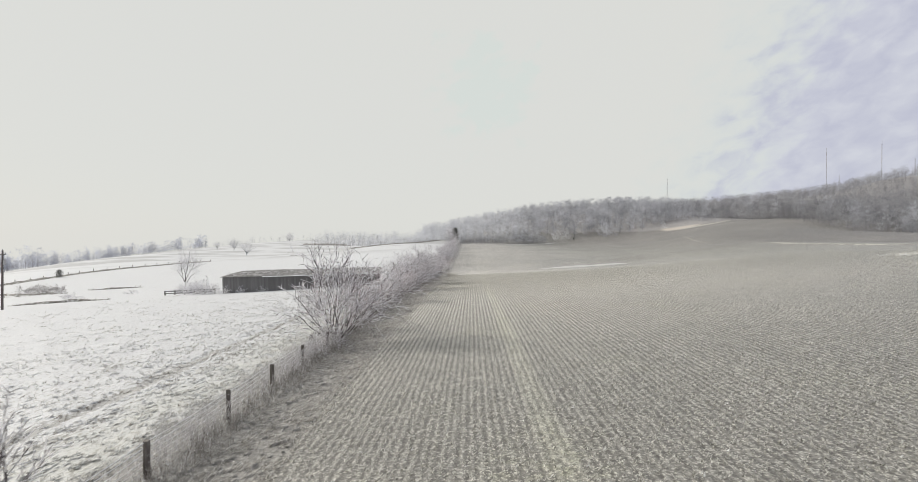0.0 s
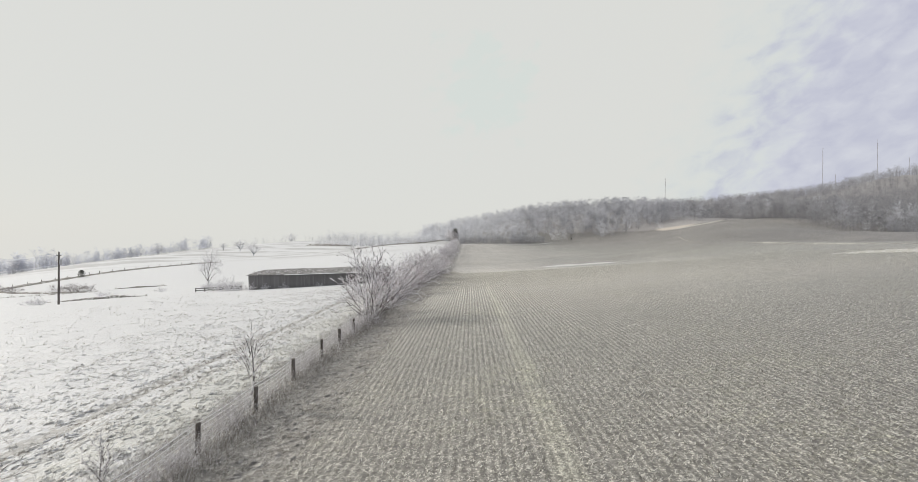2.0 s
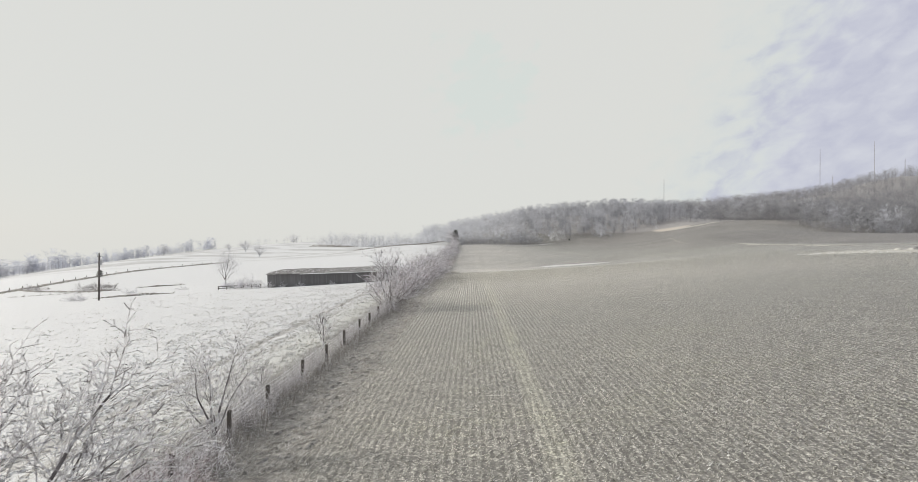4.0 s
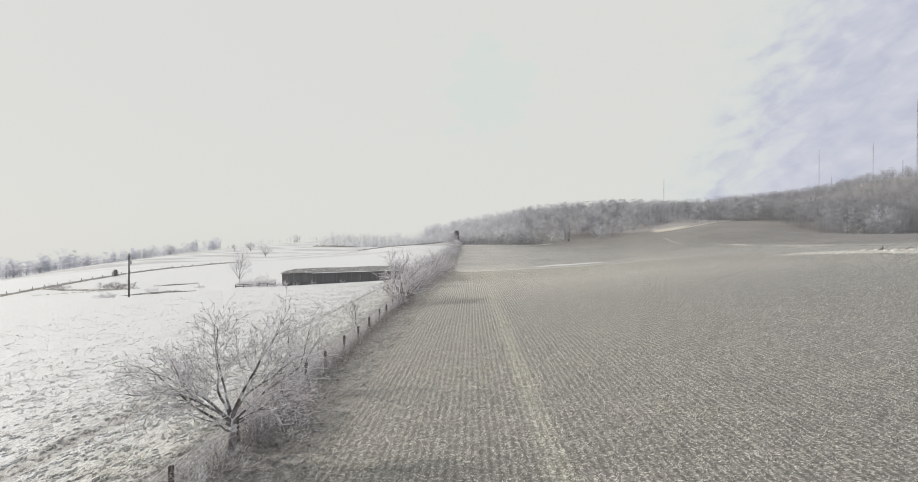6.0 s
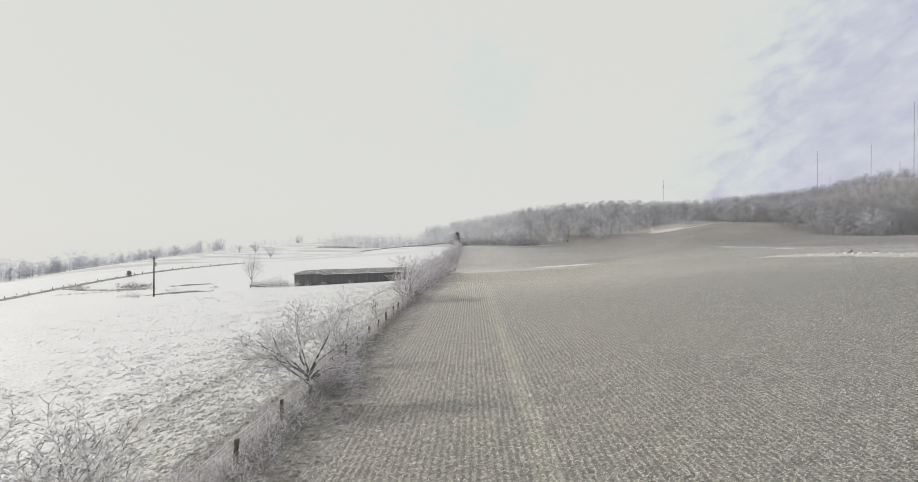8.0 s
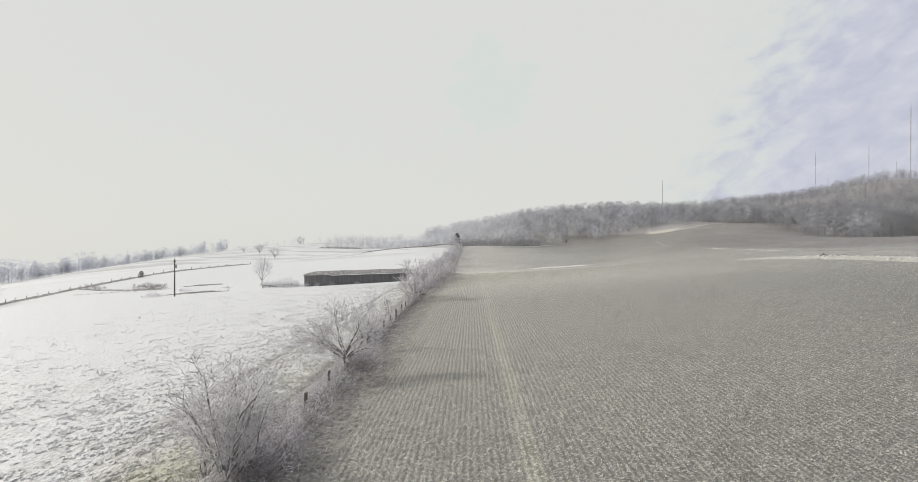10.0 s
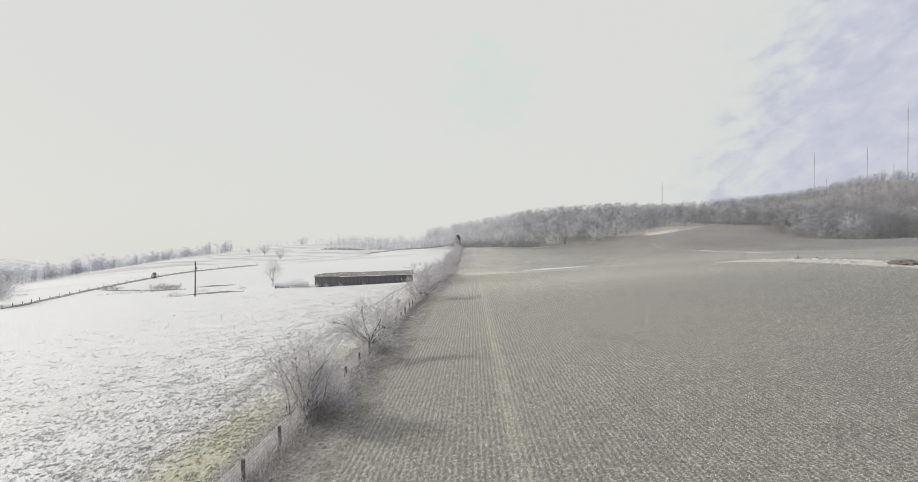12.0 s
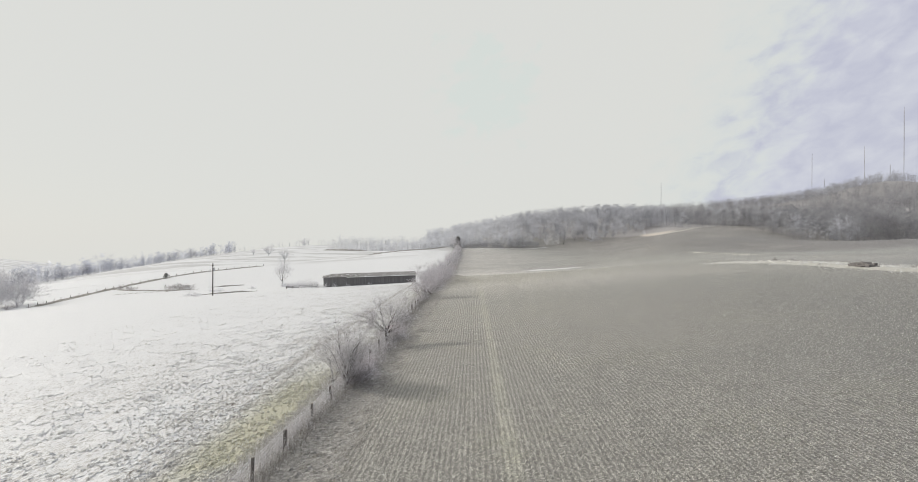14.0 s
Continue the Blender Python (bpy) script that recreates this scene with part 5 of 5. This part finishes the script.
bm = bmesh.new()
bmesh.ops.create_icosphere(bm, subdivisions=5, radius=1.0)
for v in bm.verts:
    bumpy = noise.noise(v.co * 2.1) * 0.35 + noise.noise(v.co * 5.0) * 0.2 + noise.noise(v.co * 13.0) * 0.1
    v.co = Vector((v.co.x * 2.0 * (1 + bumpy), v.co.y * 3.6 * (1 + bumpy), max(v.co.z, -0.3) * 0.85 * (1 + 1.6 * bumpy)))
soil = tagged(part("soil_heap", bm, M_BARK, smooth=True), "low dark heap of soil and dead weeds", "soil heap")
soil.matrix_basis = pose(79.8, 25.0, gz(79.8, 25.0), 0, 0, -14)


# ---- barn ----
A, B = Vector((-33.9, 82.8)), Vector((-8.0, 88.6))
BARN_LEN, BARN_DEEP, BARN_WALL = (B - A).length, 8.0, 2.7
barn = new("barn")
barn_turn = math.atan2(B.y - A.y, B.x - A.x)
barn.matrix_basis = Matrix.Translation((A.x, A.y, -3.25)) @ Matrix.Rotation(barn_turn, 4, "Z") @ Matrix.Rotation(radians(-1.6), 4, "Y")
tagged(barn, "long low weathered wooden barn with frosted sheet roof", "barn")


board_kinds = []
for kind_seed in range(6):
    bm = bmesh.new()
    box(bm, (0.004, -0.0125, -0.7), (0.236, 0.0125, BARN_WALL + (kind_seed % 3 - 1) * 0.03))
    board_kinds.append(bpy.data.meshes.new("board"))
    bm.to_mesh(board_kinds[-1])
    bm.free()
    board_kinds[-1].materials.append(M_BOARD)


def board_wall(name, x0, y0, x1, y1, seed):
    """A wall of upright boards, each a piece, nailed to two rails."""
    rng = random.Random(seed)
    d = Vector((x1 - x0, y1 - y0))
    n = round(d.length / 0.24)
    ang = math.atan2(d.y, d.x)
    bm = bmesh.new()
    for h in (0.3, BARN_WALL - 0.35):
        box(bm, (0.05, 0.02, h), (d.length - 0.05, 0.08, h + 0.12), Matrix.Translation((x0, y0, 0)) @ Matrix.Rotation(ang, 4, "Z"))
    wall = part(name, bm, M_BOARD, barn)
    for i in range(n):
        ob = part("board", board_kinds[rng.randrange(6)], None, wall)
        ob.matrix_basis = Matrix.Translation((x0 + d.x * i / n, y0 + d.y * i / n, rng.uniform(-0.02, 0.02))) @ Matrix.Rotation(ang, 4, "Z") @ Matrix.Translation((0, rng.uniform(-0.012, 0.006), 0)) @ Matrix.Rotation(rng.gauss(0, 0.003), 4, "Y") @ Matrix.Diagonal((d.length / n / 0.24, 1, 1, 1))


board_wall("front_wall", 0, 0, BARN_LEN, 0, 1)
board_wall("back_wall", BARN_LEN, BARN_DEEP, 0, BARN_DEEP, 2)
board_wall("end_wall", 0, BARN_DEEP - 0.05, 0, 0.05, 3)
board_wall("end_wall", BARN_LEN, 0.05, BARN_LEN, BARN_DEEP - 0.05, 4)
bm = bmesh.new()
box(bm, (0.3, 0.3, -0.5), (BARN_LEN - 0.3, BARN_DEEP - 0.3, 0.02))
part("floor", bm, M_DARK, barn)


def roof_sheets(x0, x1, y0, z0, y1, z1, hip0, seed, parent):
    """A sagging roof slope of narrow lapped sheets, each a part."""
    rng = random.Random(seed)
    n = int((x1 - x0) / 0.75)
    for i in range(n):
        bm = bmesh.new()
        a, b = x0 + (x1 - x0) * i / n, x0 + (x1 - x0) * (i + 1) / n + 0.04
        lift = 0.012 * (i % 2)
        sag = [0.035 * math.sin(5 * math.pi * (v - x0) / (x1 - x0)) + 0.015 * math.sin(1.7 * v) for v in (a, b)]
        lo = rng.uniform(-0.06, 0.06)
        ya, yb = [y0 + (y1 - y0) * min(1.0, (v - x0 + 0.15) / hip0) for v in (a, b)]
        f = [(t - y0) / (y1 - y0) for t in (ya, yb)]
        top = [(a, y0 + lo, z0 + lift), (b, y0 + lo, z0 + lift), (b, yb, z0 + (z1 - z0) * f[1] + lift - sag[1] * f[1]), (a, ya, z0 + (z1 - z0) * f[0] + lift - sag[0] * f[0])]
        vs = [bm.verts.new(c) for c in top] + [bm.verts.new((c[0], c[1], c[2] - 0.04)) for c in top]
        for q in ((0, 1, 2, 3), (7, 6, 5, 4), (0, 4, 5, 1), (1, 5, 6, 2), (2, 6, 7, 3), (3, 7, 4, 0)):
            bm.faces.new([vs[k] for k in q])
        part("roof_sheet", bm, M_ROOF, parent)


RIDGE = 3.45
bm = bmesh.new()
box(bm, (3.0, BARN_DEEP / 2 - 0.06, RIDGE - 0.36), (BARN_LEN + 0.3, BARN_DEEP / 2 + 0.06, RIDGE - 0.22))
for k in range(9):
    x = 0.3 + (BARN_LEN - 0.6) * k / 8
    box(bm, (x - 0.06, 0.02, BARN_WALL - 0.28), (x + 0.06, BARN_DEEP - 0.02, BARN_WALL - 0.16))
roof = part("roof", bm, M_BOARD, barn, "sagging roof of frosted sheets on a timber frame")
roof_sheets(-0.3, BARN_LEN + 0.4, -0.5, BARN_WALL - 0.05, BARN_DEEP / 2, RIDGE, 3.2, 5, roof)
roof_sheets(-0.3, BARN_LEN + 0.4, BARN_DEEP + 0.5, BARN_WALL - 0.05, BARN_DEEP / 2, RIDGE, 3.2, 6, roof)
bm = bmesh.new()
hip = [bm.verts.new(c) for c in ((-0.35, -0.5, BARN_WALL - 0.04), (-0.35, BARN_DEEP + 0.5, BARN_WALL - 0.04), (3.0, BARN_DEEP / 2, RIDGE - 0.02))]
bm.faces.new(hip)
bmesh.ops.solidify(bm, geom=bm.faces[:], thickness=0.04)
part("roof_hip", bm, M_ROOF, roof)
bm = bmesh.new()
box(bm, (6.5, -0.80, BARN_WALL - 0.14), (BARN_LEN + 0.5, -0.42, BARN_WALL - 0.05), Matrix.Rotation(radians(4), 4, "X"), 0.01)
part("eave", bm, M_FROSTED_EDGE, roof, "eave thick with white frost")
for x, y, s in ((-33, 81.5, 0.7), (-30.5, 82.2, 0.6), (-27, 82.9, 0.55), (-21, 84.3, 0.5)):
    plant(far_bush, x, y, x * 13 % 360, s)
# frosted creeper sprawling over the west end of the roof
creeper = bare_tree("creeper", wild(65, stems(65, 10, 0.7, 1.9, 86, 0.012, 0.6), 2, 0.25, 0.18, -0.02, 0.6, 1.4), 0.7, M_TWIG, 0.010, M_TWIG, 0)
creeper.matrix_basis = barn.matrix_basis @ pose(3.6, 1.6, 3.0, 0, 0, 30)
tagged(creeper, "frosted creeper sprawling over the barn roof", "creeper", "creepers on the barn")
for lx, ly, lz, turn, sc in ((1.8, 0.4, 2.72, 120, 0.9), (5.2, 0.6, 2.78, 200, 0.8), (6.9, 1.8, 3.0, 280, 0.9), (9.0, 0.5, 2.75, 60, 0.7), (0.6, 2.6, 2.75, 330, 1.0)):
    copy_thing(creeper, barn.matrix_basis @ pose(lx, ly, lz, 0, 0, turn) @ Matrix.Diagonal((sc, sc, sc, 1)))


# ---- board fence beside the barn ----
rail_fence = tagged(new("board_fence"), "low dark board fence beside the barn", "fence")
F0, F1 = Vector((-46.0, 87.0)), Vector((-36.2, 85.0))
n_posts = 6
for i in range(n_posts):
    p = F0.lerp(F1, i / (n_posts - 1))
    bm = bmesh.new()
    box(bm, (-0.08, -0.08, -0.3), (0.08, 0.08, 0.85), Matrix.Translation((p.x, p.y, gz(p.x, p.y))), 0.01)
    part("post", bm, M_POST, rail_fence)
rail_dir = math.atan2(F1.y - F0.y, F1.x - F0.x)
for h in (0.35, 0.72):
    bm = bmesh.new()
    z0, z1 = gz(F0.x, F0.y), gz(F1.x, F1.y)
    tilt = math.atan2(z1 - z0, (F1 - F0).length)
    box(bm, (-0.1, -0.13, -0.09), ((F1 - F0).length + 0.1, -0.085, 0.09), Matrix.Translation((F0.x, F0.y, z0 + h)) @ Matrix.Rotation(rail_dir, 4, "Z") @ Matrix.Rotation(-tilt, 4, "Y"), 0.006)
    part("rail", bm, M_BOARD, rail_fence)


# ---- utility poles and lines ----
def utility_pole(x, y, height):
    """A round wooden pole with a transformer can, bracket and insulators."""
    root = new("utility_pole")
    root.matrix_basis = pose(x, y, gz(x, y))
    part("shaft", tube_mesh("shaft", [(0, 0, -0.5), (0, 0, height * 0.5)], [(0, 0, height * 0.5), (0, 0, height)], [0.17, 0.145], [0.145, 0.115], 12), M_POLE, root, smooth=True)
    bm = bmesh.new()
    bmesh.ops.create_cone(bm, cap_ends=True, segments=14, radius1=0.2, radius2=0.2, depth=0.75, matrix=Matrix.Translation((0.32, 0, height - 1.7)))
    can = part("transformer", bm, M_METAL, root, "grey transformer can")
    for dx in (-0.08, 0.08):
        bm = bmesh.new()
        bmesh.ops.create_cone(bm, cap_ends=True, segments=8, radius1=0.045, radius2=0.03, depth=0.22, matrix=Matrix.Translation((0.32 + dx, 0, height - 1.22)))
        part("bushing", bm, M_METAL, can)
    bm = bmesh.new()
    box(bm, (0.10, -0.05, height - 1.85), (0.20, 0.05, height - 1.55))
    part("bracket", bm, M_METAL, can)
    bm = bmesh.new()
    box(bm, (-0.04, -0.55, height - 0.65), (0.04, 0.55, height - 0.53), None, 0.008)
    part("crossarm", bm, M_POLE, root)
    for yy, zz in ((-0.5, height - 0.42), (0.5, height - 0.42), (0, height + 0.1)):
        bm = bmesh.new()
        bmesh.ops.create_cone(bm, cap_ends=True, segments=10, radius1=0.06, radius2=0.035, depth=0.2, matrix=Matrix.Translation((0, yy, zz)))
        part("insulator", bm, M_METAL, root)
    return tagged(root, "dark wooden utility pole with transformer can", "utility pole", "utility poles")


POLE, POLE2, POLE_H = (-58.9, 67.1), (-195, 55), 8.5
utility_pole(*POLE, POLE_H)
utility_pole(*POLE2, POLE_H)
for dy, hh in ((0.5, POLE_H - 0.3), (0.0, POLE_H - 2.1)):
    a = Vector((POLE[0], POLE[1] + dy, gz(*POLE) + hh))
    b = Vector((POLE2[0], POLE2[1] + dy, gz(*POLE2) + hh))
    pts = [a.lerp(b, k / 40) - Vector((0, 0, 2.0 * 4 * (k / 40) * (1 - k / 40))) for k in range(41)]
    ob = part("power_line", tube_mesh("power_line", pts[:-1], pts[1:], [0.022] * 40, [0.022] * 40, 5), M_WIRE)
    tagged(ob, "sagging overhead line thick with frost", "power line", "power lines")


# ---- masts on the ridge ----
def mast(x, y, top, width, dish):
    """A slender lattice mast of three legs with bracing."""
    z0 = gz(x, y)
    h = top - z0
    root = new("radio_mast")
    root.matrix_basis = pose(x, y, z0)
    corner = [Vector((math.cos(a) * width, math.sin(a) * width, 0)) for a in (0.3, 2.4, 4.5)]
    for c in corner:
        part("leg", tube_mesh("leg", [c + Vector((0, 0, -2))], [c + Vector((0, 0, h * 0.94))], [width * 0.32], [width * 0.32], 5), M_MAST, root)
    p0, p1 = [], []
    n = int(h / (width * 4))
    for k in range(n):
        for i in range(3):
            za, zb = h * 0.94 * k / n, h * 0.94 * (k + 1) / n
            p0.append(corner[i] + Vector((0, 0, za)))
            p1.append(corner[(i + 1) % 3] + Vector((0, 0, zb)))
    part("bracing", tube_mesh("bracing", p0, p1, [width * 0.16] * len(p0), [width * 0.16] * len(p0), 3), M_MAST, root)
    part("antenna", tube_mesh("antenna", [(0, 0, h * 0.93)], [(0, 0, h)], [width * 0.5], [width * 0.3], 6), M_MAST, root)
    if dish:
        bm = bmesh.new()
        bmesh.ops.create_cone(bm, cap_ends=True, segments=12, radius1=width * 1.6, radius2=width * 1.3, depth=width * 2.2, matrix=Matrix.Translation((0, 0, h * dish)))
        part("antenna_cluster", bm, M_METAL, root)
    return tagged(root, "tall slender grey radio mast on the ridge", "mast", "radio masts")


mast(928, 1500, 252, 0.6, 0.985)
mast(961, 1500, 184, 0.6, 0)
mast(1031, 1445, 264, 0.65, 0.5)
mast(868, 1086, 284, 0.6, 0.55)
mast(841, 1086, 168, 0.5, 0)
mast(627, 1820, 206, 0.7, 0.98)
